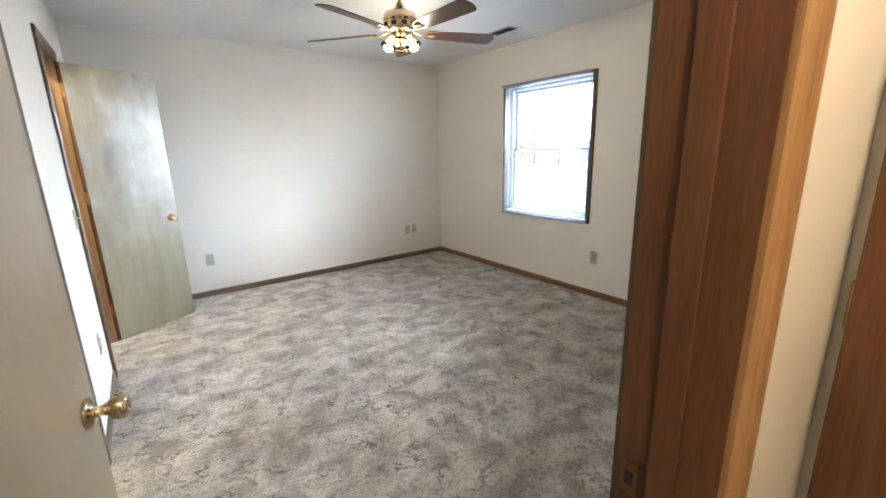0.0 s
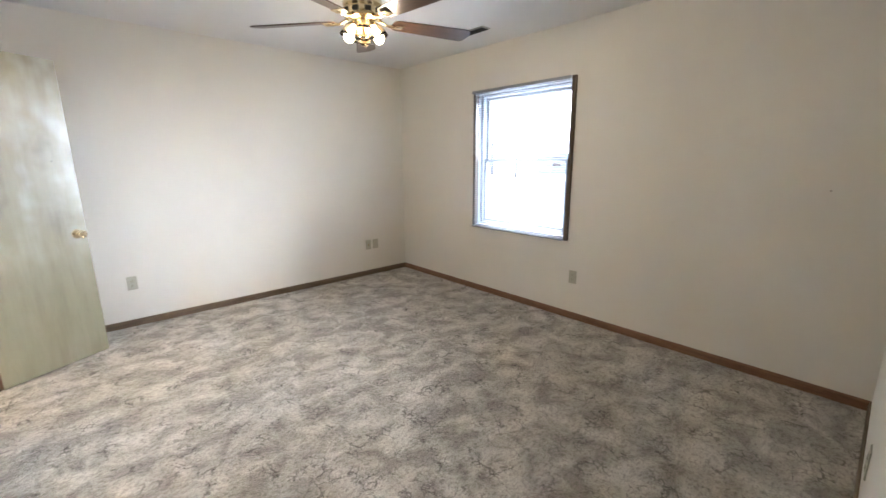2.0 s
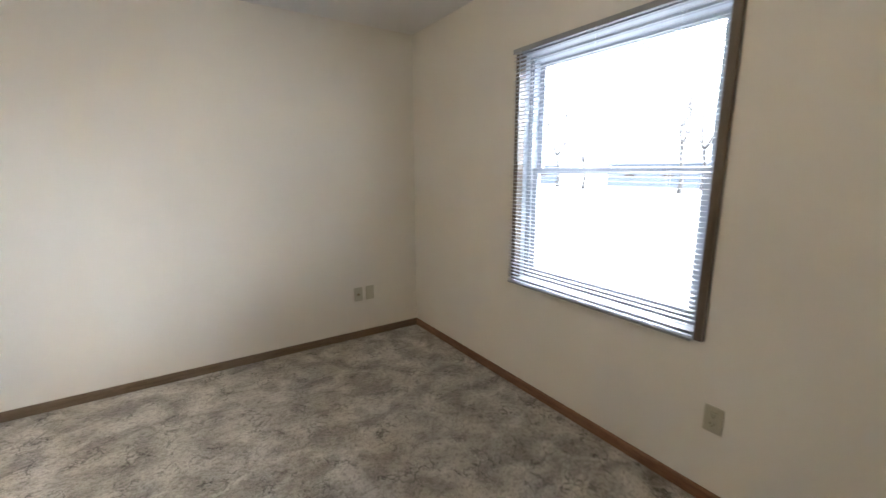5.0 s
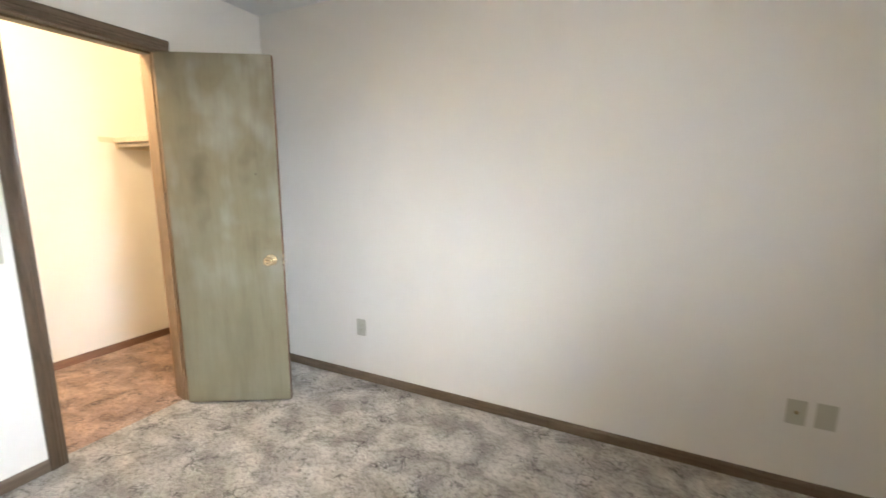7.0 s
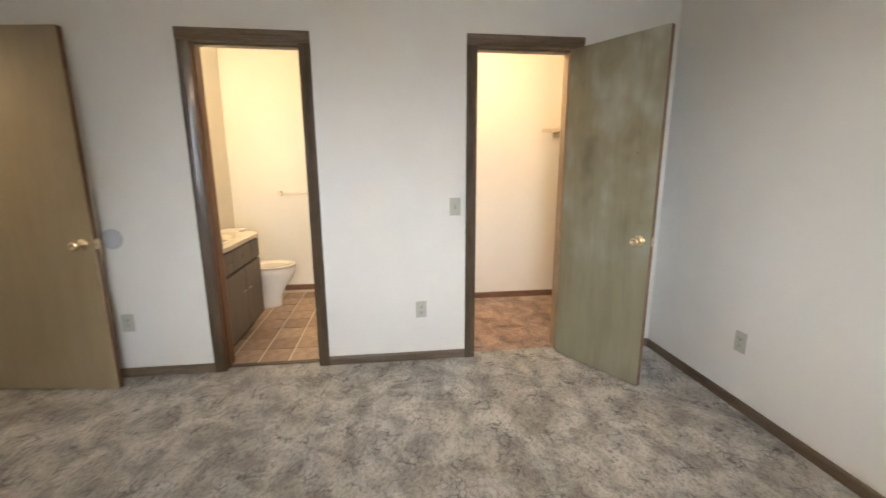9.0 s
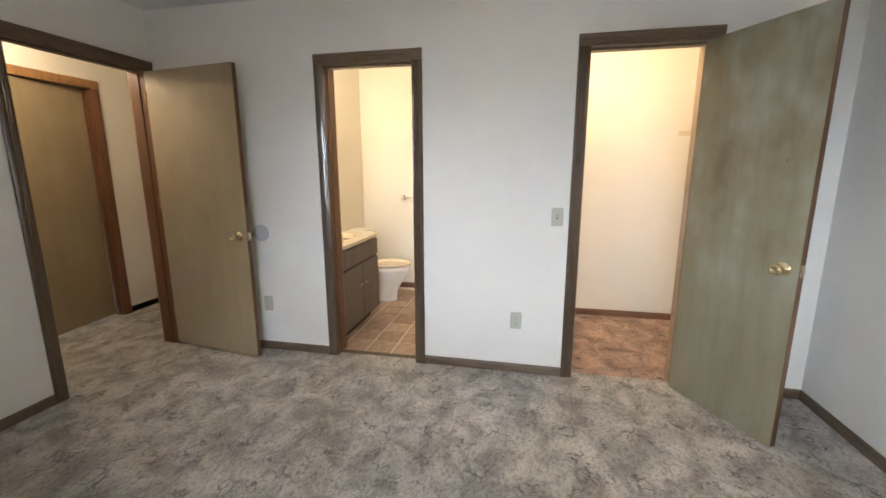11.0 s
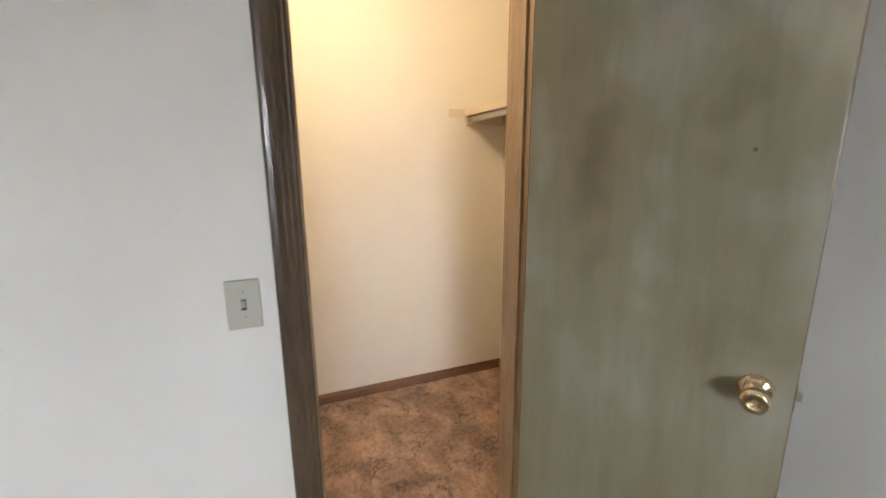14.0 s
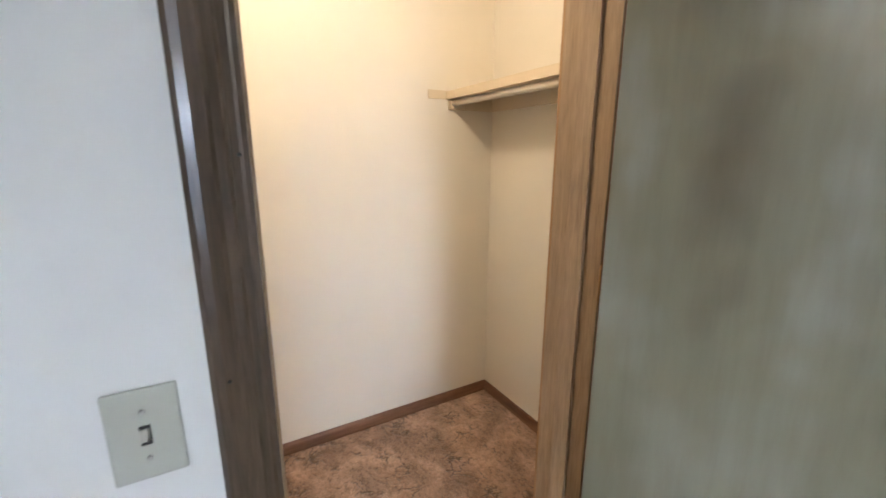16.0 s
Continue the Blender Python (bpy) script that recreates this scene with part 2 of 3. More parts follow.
def tile_material():
    m = material("brown_mottled_tile", (0.3, 0.18, 0.1), 0.38)
    n, l = m.node_tree.nodes, m.node_tree.links
    info = n.new("ShaderNodeObjectInfo")
    c = ramp(m, info.outputs["Random"], [(0.0, (0.31, 0.20, 0.125)), (0.5, (0.42, 0.285, 0.19)), (1.0, (0.52, 0.37, 0.26))])
    blot = noise_node(m, 14, 5)
    colour_in(m, mix(m, c, ramp(m, blot.outputs[0], [(0.3, (0.65, 0.62, 0.6)), (0.65, (1.1, 1.1, 1.1))]), 0.9))
    bump_in(m, blot.outputs[0], 0.1, 0.002)
    return m


M_TILE = tile_material()


# ---- mesh helpers ----
def add_box(bm, x0, x1, y0, y1, z0, z1, bevel=0.0, turn=None):
    made = bmesh.ops.create_cube(bm, size=1, matrix=Matrix.Translation(((x0 + x1) / 2, (y0 + y1) / 2, (z0 + z1) / 2)) @ Matrix.Diagonal((x1 - x0, y1 - y0, z1 - z0, 1)))
    verts = made["verts"]
    if bevel:
        edges = list({e for v in verts for e in v.link_edges})
        r = bmesh.ops.bevel(bm, geom=edges, offset=bevel, segments=2, affect="EDGES", profile=0.6)
        verts = list({v for f in r["faces"] for v in f.verts} | {v for v in verts if v.is_valid})
    if turn:
        bmesh.ops.transform(bm, matrix=turn, verts=verts)


def add_lathe(bm, profile, m=None, steps=28):
    """Turns (radius, height) pairs about z."""
    m = m or Matrix()
    rings = []
    for r, h in profile:
        rings.append([bm.verts.new(m @ Vector((r * math.cos(2 * math.pi * i / steps), r * math.sin(2 * math.pi * i / steps), h))) for i in range(steps)])
    for a, b in zip(rings, rings[1:]):
        for i in range(steps):
            f = bm.faces.new((a[i], a[(i + 1) % steps], b[(i + 1) % steps], b[i]))
            f.smooth = True
    bm.faces.new(rings[0][::-1])
    bm.faces.new(rings[-1])


def add_tube(bm, points, radii, steps=8):
    """A tapered round limb through the points."""
    rings = []
    pts = [Vector(p) for p in points]
    for i, p in enumerate(pts):
        d = (pts[min(i + 1, len(pts) - 1)] - pts[max(i - 1, 0)]).normalized()
        q = d.to_track_quat("Z", "Y")
        rings.append([bm.verts.new(p + q @ Vector((radii[i] * math.cos(2 * math.pi * k / steps), radii[i] * math.sin(2 * math.pi * k / steps), 0))) for k in range(steps)])
    for a, b in zip(rings, rings[1:]):
        for k in range(steps):
            bm.faces.new((a[k], a[(k + 1) % steps], b[(k + 1) % steps], b[k])).smooth = True
    bm.faces.new(rings[0][::-1])
    bm.faces.new(rings[-1])


def add_prism(bm, outline, m, length):
    """Extrudes an (x, y) outline along z by length, then places it by m."""
    lo = [bm.verts.new(m @ Vector((x, y, 0))) for x, y in outline]
    hi = [bm.verts.new(m @ Vector((x, y, length))) for x, y in outline]
    n = len(outline)
    for i in range(n):
        bm.faces.new((lo[i], lo[(i + 1) % n], hi[(i + 1) % n], hi[i]))
    bm.faces.new(lo[::-1])
    bm.faces.new(hi)


def mesh_of(name, bm, mat):
    bmesh.ops.recalc_face_normals(bm, faces=bm.faces[:])
    me = bpy.data.meshes.new(name)
    bm.to_mesh(me)
    bm.free()
    me.materials.append(mat)
    return me


def part(name, bm, mat, parent, label=""):
    ob = new(name, mesh_of(name, bm, mat))
    ob.parent = parent
    return tagged(ob, label=label)


def box_part(name, dims, mat, parent, bevel=0.0, label=""):
    bm = bmesh.new()
    add_box(bm, *dims, bevel=bevel)
    return part(name, bm, mat, parent, label)


def thing(name, label, category, m=None, group=""):
    ob = new(name)
    ob.empty_display_size = 0.1
    if m:
        ob.matrix_world = m
    return tagged(ob, label, category, group)


def structure(name, boxes, mat, bevel=0.0):
    bm = bmesh.new()
    for b in boxes:
        add_box(bm, *b, bevel=bevel)
    return tagged(new(name, mesh_of(name, bm, mat)), kind="structure")


# ---- large structure ----
XA, YD, H = -3.68, -4.345, 2.46
XA2, YD2 = XA - 0.135, YD - 0.135
BATH0, BATH1 = -3.008, -2.385
CLO0, CLO1 = -1.338, -0.698
ENT0, ENT1 = -3.628, -2.785
DOOR_TOP, BATH_TOP = 2.063, 2.045
XCB, YCR = -4.96, -0.05
XBB, YBL = -5.51, -3.52
YH = -5.39

structure("floor", [(-3.745, 0.0, YH - 0.12, 0.0, -0.1, 0), (-5.6, -3.745, YH - 0.12, -3.6, -0.1, 0)], M_CARPET)
structure("floor_closet", [(-5.0, -3.745, -2.15, 0.0, -0.1, 0)], M_CLOSET_CARPET)
structure("floor_bathroom", [(-5.56, -3.745, -3.6, -2.15, -0.1, -0.006)], M_GROUT)
structure("ceiling", [(-5.75, 0.15, -6.5, 0.15, H, H + 0.1)], M_CEIL)
structure("wall_north", [(-5.05, 0.15, 0.0, 0.12, 0, H)], M_WALL)
WY0, WY1, WZ0, WZ1 = -2.365, -1.275, 0.72, 2.035
structure("wall_east", [(0, 0.15, -6.5, WY0, 0, H), (0, 0.15, WY1, 0.0, 0, H), (0, 0.15, WY0, WY1, 0, WZ0), (0, 0.15, WY0, WY1, WZ1, H)], M_WALL)
structure("wall_west", [(XA2, XA, YD, BATH0, 0, H), (XA2, XA, BATH0, BATH1, BATH_TOP, H), (XA2, XA, BATH1, CLO0, 0, H), (XA2, XA, CLO0, CLO1, DOOR_TOP, H), (XA2, XA, CLO1, 0.0, 0, H)], M_WALL)
structure("wall_south", [(XA2, ENT0, YD2, YD, 0, H), (ENT0, ENT1, YD2, YD, DOOR_TOP, H), (ENT1, 0.0, YD2, YD, 0, H)], M_WALL)
structure("wall_closet_back", [(XCB - 0.1, XCB, -2.2, 0.0, 0, H)], M_CREAM)
structure("wall_closet_side", [(XCB, XA2 - 0.003, YCR, 0.0, 0, H)], M_CREAM)
structure("wall_closet_partition", [(XBB, XA2 - 0.003, -2.2, -2.1, 0, H)], M_CREAM)
structure("wall_closet_front_lining", [(XA2 - 0.012, XA2 - 0.003, -2.1, CLO0 - 0.06, 0, H), (XA2 - 0.012, XA2 - 0.003, CLO1 + 0.06, YCR, 0, H), (XA2 - 0.012, XA2 - 0.003, CLO0 - 0.06, CLO1 + 0.06, DOOR_TOP + 0.06, H)], M_CREAM)
structure("wall_bath_back", [(XBB - 0.1, XBB, YBL - 0.1, -2.1, 0, H)], M_CREAM)
structure("wall_bath_side", [(XBB, XA2 - 0.003, YBL - 0.1, YBL, 0, H)], M_CREAM)
structure("wall_bath_front_lining", [(XA2 - 0.012, XA2 - 0.003, YBL, BATH0 - 0.06, 0, H), (XA2 - 0.012, XA2 - 0.003, BATH1 + 0.06, -2.2, 0, H), (XA2 - 0.012, XA2 - 0.003, BATH0 - 0.06, BATH1 + 0.06, DOOR_TOP + 0.06, H)], M_CREAM)
HD0, HD1 = -4.07, -3.30
structure("wall_hall", [(-5.6, HD0, YH - 0.12, YH, 0, H), (HD0, HD1, YH - 0.12, YH, DOOR_TOP, H), (HD1, -2.21, YH - 0.12, YH, 0, H)], M_CREAM)
structure("wall_hall_lining", [(XA2, ENT0 - 0.055, YD2 - 0.008, YD2 - 0.002, 0, H), (ENT1 + 0.055, -2.33, YD2 - 0.008, YD2 - 0.002, 0, H), (ENT0 - 0.055, ENT1 + 0.055, YD2 - 0.008, YD2 - 0.002, DOOR_TOP + 0.05, H)], M_CREAM)
structure("wall_hall_end", [(-2.33, -2.21, YH, YD2 - 0.008, 0, H)], M_CREAM)
structure("wall_hall_far_end", [(-5.7, -5.6, YH - 0.12, YBL - 0.1, 0, H)], M_CREAM)
structure("wall_hall_north", [(-5.6, XA2, YD2, YD2 + 0.1, 0, H)], M_CREAM)
structure("wall_back_room", [(-5.75, 0.0, -6.5, -6.4, 0, H), (-5.75, -5.7, -6.4, YH - 0.12, 0, H)], M_CREAM)

BASE = [(0, 0), (0.011, 0), (0.011, 0.046), (0.007, 0.056), (0.004, 0.06), (0, 0.06)]


def baseboard(start, end, mat=None):
    """Low stained skirting with an eased top, its back on the line from start to end, room on the left hand."""
    a, b = Vector((*start, 0)), Vector((*end, 0))
    d = (b - a).normalized()
    side = Vector((-d.y, d.x, 0))
    m = Matrix((( side.x, 0, d.x, a.x), (side.y, 0, d.y, a.y), (0, 1, 0, 0.0), (0, 0, 0, 1)))
    bm = bmesh.new()
    add_prism(bm, BASE, m, (b - a).length)
    return tagged(new("baseboard", mesh_of("baseboard", bm, mat or (M_TRIM_X if abs(d.x) > 0.5 else M_TRIM_Y))), kind="structure")


CW = 0.068
baseboard((0, 0), (XA, 0))
baseboard((0, YD), (0, 0), M_RED_Y)
baseboard((XA, 0), (XA, CLO1 + 0.05))
baseboard((XA, CLO0 - 0.05), (XA, BATH1 + 0.05))
baseboard((XA, BATH0 - 0.05), (XA, YD))
baseboard((ENT1 + 0.05, YD), (0, YD))
baseboard((XCB, YCR), (XCB, -2.1), M_RED_Y)
baseboard((XA2 - 0.012, YCR), (XCB, YCR), M_RED_X)
baseboard((XCB, -2.1), (XA2 - 0.012, -2.1), M_RED_X)
baseboard((XBB, -2.2), (XBB, YBL), M_RED_Y)
baseboard((XBB, YBL), (-4.62, YBL), M_RED_X)
baseboard((HD0 - 0.06, YH), (-5.6, YH))
baseboard((-2.33, YH), (HD1 + 0.06, YH))
baseboard((-2.33, YD2 - 0.008), (-2.33, YH))
baseboard((XA2, YD2), (-5.6, YD2))

# casing outline: flat back, stepped and fluted face (u across the face, v proud of the wall)
CASING = [(0, 0), (0, 0.009), (0.006, 0.012), (0.010, 0.011), (0.019, 0.0150), (0.023, 0.0125), (0.033, 0.0165), (0.038, 0.014), (0.052, 0.0175), (0.062, 0.0175), (CW, 0.012), (CW, 0)]


def door_frame(name, origin, along, out, width, depth, stop_at, mats, both=True, back_mats=None, top=DOOR_TOP):
    """Jambs, stops and casings round an opening.
    origin: floor point at one side of the rough opening on the near wall face; along, out: unit vectors along the wall and out of it."""
    fr = tagged(new(name), kind="structure")
    A, O, Z = Vector(along), Vector(out), Vector((0, 0, 1))
    m_leg, m_head, m_jamb, m_jhead = mats

    def place(u, v, w):
        return Vector(origin) + A * u + O * v + Z * w

    def slab(part_name, u0, u1, v0, v1, w0, w1, mat):
        bm = bmesh.new()
        a, b = place(u0, v0, w0), place(u1, v1, w1)
        add_box(bm, min(a.x, b.x), max(a.x, b.x), min(a.y, b.y), max(a.y, b.y), w0, w1, bevel=0.0015)
        return part(part_name, bm, mat, fr)

    j = 0.012
    slab("jamb", 0, j, -depth - 0.002, 0.002, 0, top - j, m_jamb)
    slab("jamb", width - j, width, -depth - 0.002, 0.002, 0, top - j, m_jamb)
    slab("head_jamb", 0, width, -depth - 0.002, 0.002, top - j, top, m_jhead)
    s0, s1 = stop_at
    slab("door_stop", j, j + 0.008, s0, s1, 0, top - j - 0.011, m_jamb)
    slab("door_stop", width - j - 0.008, width - j, s0, s1, 0, top - j - 0.011, m_jamb)
    slab("head_stop", j, width - j, s0, s1, top - j - 0.011, top - j, m_jhead)
    faces = [(0.0, 1)] + ([(-depth, -1)] if both else [])
    for v, sign in faces:
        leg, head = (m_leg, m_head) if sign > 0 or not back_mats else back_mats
        base = v + 0.0005 * sign
        for u, way in ((0.011, -1), (width - 0.011, 1)):
            bm = bmesh.new()
            p = place(u, base, 0)
            m = Matrix(((A.x * way, O.x * sign, 0, p.x), (A.y * way, O.y * sign, 0, p.y), (0, 0, 1, 0), (0, 0, 0, 1)))
            add_prism(bm, CASING, m, top - 0.011)
            part("casing", bm, leg, fr)
        bm = bmesh.new()
        p = place(0.011 - CW, base, top - 0.011)
        m = Matrix(((0, O.x * sign, A.x, p.x), (0, O.y * sign, A.y, p.y), (1, 0, 0, p.z), (0, 0, 0, 1)))
        add_prism(bm, CASING, m, width - 0.022 + 2 * CW)
        part("head_casing", bm, head, fr)
    return fr


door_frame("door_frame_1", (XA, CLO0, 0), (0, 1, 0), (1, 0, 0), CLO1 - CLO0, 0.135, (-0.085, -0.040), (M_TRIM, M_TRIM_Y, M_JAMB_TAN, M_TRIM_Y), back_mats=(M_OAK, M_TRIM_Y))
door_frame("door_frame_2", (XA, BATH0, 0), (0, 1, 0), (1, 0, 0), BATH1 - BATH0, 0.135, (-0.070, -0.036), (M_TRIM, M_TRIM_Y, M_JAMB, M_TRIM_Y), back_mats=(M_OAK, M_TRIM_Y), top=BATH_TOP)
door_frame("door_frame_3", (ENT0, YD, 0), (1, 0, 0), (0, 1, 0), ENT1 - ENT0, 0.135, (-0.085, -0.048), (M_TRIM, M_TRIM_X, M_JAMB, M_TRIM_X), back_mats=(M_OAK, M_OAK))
door_frame("door_frame_4", (HD0, YH, 0), (1, 0, 0), (0, 1, 0), HD1 - HD0, 0.12, (-0.075, -0.04), (M_JAMB, M_OAK, M_JAMB, M_TRIM_X), both=False)
structure("door_threshold", [(-3.765, -3.725, BATH0 + 0.018, BATH1 - 0.018, -0.006, 0.006)], M_TRIM_Y, bevel=0.002)


# ---- doors ----
KNOB = [(0.031, 0.0), (0.033, 0.003), (0.031, 0.007), (0.022, 0.010), (0.012, 0.013), (0.0105, 0.026), (0.013, 0.034), (0.021, 0.042), (0.0265, 0.052), (0.0275, 0.060), (0.025, 0.068), (0.019, 0.0715), (0.010, 0.070), (0.009, 0.066), (0.002, 0.066)]


def flush_door(label, hinge, angle, width, skin, hinge_side, knob_label="polished brass round knob"):
    """A flush slab. Local x runs from the hinge to the free edge, y is its thickness, z up."""
    t = 0.035
    d = thing("door", label, "door", Matrix.Translation(hinge) @ Matrix.Rotation(radians(angle), 4, "Z"))
    y0, y1 = (0.0, t) if hinge_side < 0 else (-t, 0.0)
    box_part("slab", (0.004, width, y0, y1, 0.014, 2.042), skin, d, 0.0015)
    box_part("lock_edge", (width + 0.0002, width + 0.0022, y0 + 0.002, y1 - 0.002, 0.016, 2.040), M_EDGE, d, label="darker bare wood lock edge")
    box_part("hinge_edge", (0.0015, 0.0038, y0 + 0.002, y1 - 0.002, 0.016, 2.040), M_EDGE, d, label="darker bare wood hinge edge")
    for side, face in ((-1, y0), (1, y1)):
        bm = bmesh.new()
        turn = Matrix.Rotation(radians(90 * (1 if side < 0 else -1)), 4, "X")
        add_lathe(bm, KNOB, Matrix.Translation((width - 0.062, face, 0.905)) @ turn)
        part("knob", bm, M_BRASS, d, knob_label)
    box_part("latch_plate", (width + 0.0024, width + 0.0040, (y0 + y1) / 2 - 0.0125, (y0 + y1) / 2 + 0.0125, 0.877, 0.933), M_BRASS, d, 0.0005)
    box_part("latch_bolt", (width + 0.004, width + 0.014, (y0 + y1) / 2 - 0.006, (y0 + y1) / 2 + 0.006, 0.895, 0.915), M_STEEL, d, 0.002)
    for z in (0.22, 1.08, 1.82):
        bm = bmesh.new()
        add_lathe(bm, [(0.0035, 0), (0.006, 0.003), (0.006, 0.086), (0.0035, 0.089)], Matrix.Translation((-0.001, 0.0, z)), 12)
        add_box(bm, -0.0005, 0.0013, y0 + 0.004, y1 - 0.004, z, z + 0.089)
        part("hinge", bm, M_OAK, d, "painted-over tan butt hinge")
    return d


closet_door = flush_door("open olive-tan flush closet door with cloudy dark and pale smudges", (-3.672, -0.708, 0), 29.6, 0.612, M_DOOR, 1)
flush_door("open tan flush bedroom door swung back towards the wall", (-3.604, -4.338, 0), 82.4, 0.798, M_DOOR_TAN, -1)
# an old nail hole in the skin of the closet door
bm = bmesh.new()
add_lathe(bm, [(0.0045, 0.0), (0.0038, 0.0006), (0.002, 0.0009), (0.0005, 0.0009)], Matrix.Translation((0.49, -0.0352, 1.40)) @ Matrix.Rotation(radians(90), 4, "X"), 12)
part("nail_hole", bm, M_DENT, closet_door, "small dark nail hole in the door skin")
hall_door = flush_door("nearly closed beige flush door across the hallway", (-4.045, YH - 0.11, 0), 6.0, 0.70, M_DOOR_TAN, -1)
end_door = flush_door("closed reddish-brown flush door at the hallway end", (-2.348, YD2 - 0.03, 0), -90.0, 0.72, M_JAMB, 1)
bm = bmesh.new()
add_prism(bm, CASING, Matrix(((0, -1, 0, -2.332), (-1, 0, 0, YD2 - 0.76), (0, 0, 1, 0), (0, 0, 0, 1))), 2.06)
tagged(new("trim_hall_end", mesh_of("trim_hall_end", bm, M_OAK)), kind="structure")

plate = thing("strike_plate", "tarnished brass strike plate on the door jamb", "strike plate")
bm = bmesh.new()
jx = ENT1 - 0.018
add_box(bm, jx - 0.0022, jx - 0.0004, YD - 0.036, YD - 0.008, 0.880, 0.938, 0.0006)
part("plate", bm, M_OLD, plate)
box_part("bolt_hole", (jx - 0.0032, jx - 0.0024, YD - 0.029, YD - 0.017, 0.897, 0.921), M_DARK, plate)


# ---- wall plates ----
def wall_matrix(x, y, z, facing):
    """Local x to the right of someone who looks at the plate, y out of the wall, z up."""
    return Matrix.Translation((x, y, z)) @ Matrix.Rotation(radians(facing), 4, "Z")


def wall_plate(name, label, category, m, kind, group=""):
    th = thing(name, label, category, m, group)
    box_part("plate", (-0.036, 0.036, 0.0005, 0.006, -0.058, 0.058), M_PLATE, th, 0.003)
    if kind == "outlet":
        for z in (-0.0195, 0.0195):
            rc = box_part("receptacle", (-0.0165, 0.0165, 0.0055, 0.0085, z - 0.0145, z + 0.0145), M_PLATE, th, 0.003)
            for x in (-0.0065, 0.0065):
                box_part("slot", (x - 0.0012, x + 0.0012, 0.0082, 0.0092, z - 0.002, z + 0.007), M_DARK, rc)
            box_part("ground_hole", (-0.0025, 0.0025, 0.0082, 0.0092, z - 0.010, z - 0.0055), M_DARK, rc)
        screws = (0.0,)
    elif kind == "switch":
        box_part("toggle_slot", (-0.0055, 0.0055, 0.0055, 0.0068, -0.0125, 0.0125), M_DARK, th)
        bm = bmesh.new()
        add_box(bm, -0.0042, 0.0042, 0.0, 0.014, -0.007, 0.007, 0.0015, Matrix.Translation((0, 0.006, 0.0)) @ Matrix.Rotation(radians(28), 4, "X"))
        part("toggle", bm, M_PLATE, th, "ivory toggle lever")
        screws = (-0.030, 0.030)
    elif kind == "jack":
        box_part("jack", (-0.007, 0.007, 0.0055, 0.008, -0.008, 0.008), M_BRASS, th, 0.001, "small brass cable jack")
        screws = (-0.030, 0.030)
    else:
        screws = (-0.021, 0.021)
    for z in screws:
        bm = bmesh.new()
        add_lathe(bm, [(0.0032, 0), (0.0030, 0.0012), (0.001, 0.0016)], Matrix.Translation((0, 0.0085 if kind == "outlet" and z == 0 else 0.006, z)) @ Matrix.Rotation(radians(-90), 4, "X"), 10)
        part("screw", bm, M_STEEL, th)
    return th


OUT = "ivory duplex outlet plate low on the white wall"
wall_plate("wall_outlet", OUT, "outlet", wall_matrix(-2.893, 0, 0.38, 180), "outlet", "duplex outlets")
wall_plate("cable_jack", "ivory cable jack plate beside a blank plate", "wall plate", wall_matrix(-0.554, 0, 0.378, 180), "jack")
wall_plate("blank_plate", "ivory blank cover plate near the room corner", "wall plate", wall_matrix(-0.452, 0, 0.380, 180), "blank")
wall_plate("wall_outlet", "ivory duplex outlet plate below the window", "outlet", wall_matrix(0, -2.457, 0.382, 90), "outlet", "duplex outlets")
wall_plate("wall_outlet", "ivory duplex outlet plate between the two doorways", "outlet", wall_matrix(XA, -1.698, 0.369, -90), "outlet", "duplex outlets")
wall_plate("wall_outlet", "ivory duplex outlet plate beside the tan door", "outlet", wall_matrix(XA, -3.549, 0.367, -90), "outlet", "duplex outlets")
wall_plate("wall_outlet", "ivory duplex outlet plate near the entry corner", "outlet", wall_matrix(-1.125, YD, 0.30, 0), "outlet", "duplex outlets")
wall_plate("light_switch", "ivory toggle light switch beside the closet door casing", "light switch", wall_matrix(XA, -1.465, 1.068, -90), "switch")

stop = thing("door_bumper", "round grey door bumper disc on the white wall", "door stop", Matrix.Translation((XA, -3.563, 0.904)) @ Matrix.Rotation(radians(90), 4, "Y"))
bm = bmesh.new()
add_lathe(bm, [(0.062, 0.0006), (0.062, 0.004), (0.058, 0.006), (0.040, 0.0065), (0.036, 0.005), (0.002, 0.005)])
part("disc", bm, painted("grey_rubber", (0.48, 0.49, 0.51), 0.6, 0.1, 0.1), stop)

for y, z in ((-1.338, 1.382), (-1.375, 1.115)):
    nail = thing("nail_hole", "small dark nail hole in the stained casing", "nail hole", Matrix.Translation((XA + 0.0168, y, z)) @ Matrix.Rotation(radians(90), 4, "Y"))
    bm = bmesh.new()
    add_lathe(bm, [(0.0022, -0.004), (0.0026, 0.0006), (0.001, 0.0010)], None, 8)
    part("nail_head", bm, M_DARK, nail)
hook = thing("wall_nail", "small bare nail in the beige wall", "nail", Matrix.Translation((0, -4.008, 1.217)) @ Matrix.Rotation(radians(-90), 4, "Y"))
bm = bmesh.new()
add_lathe(bm, [(0.002, -0.01), (0.002, 0.018), (0.006, 0.019), (0.005, 0.022)], None, 10)
part("shank", bm, M_STEEL, hook)

# ---- window ----
win = tagged(new("window_1"), kind="structure")
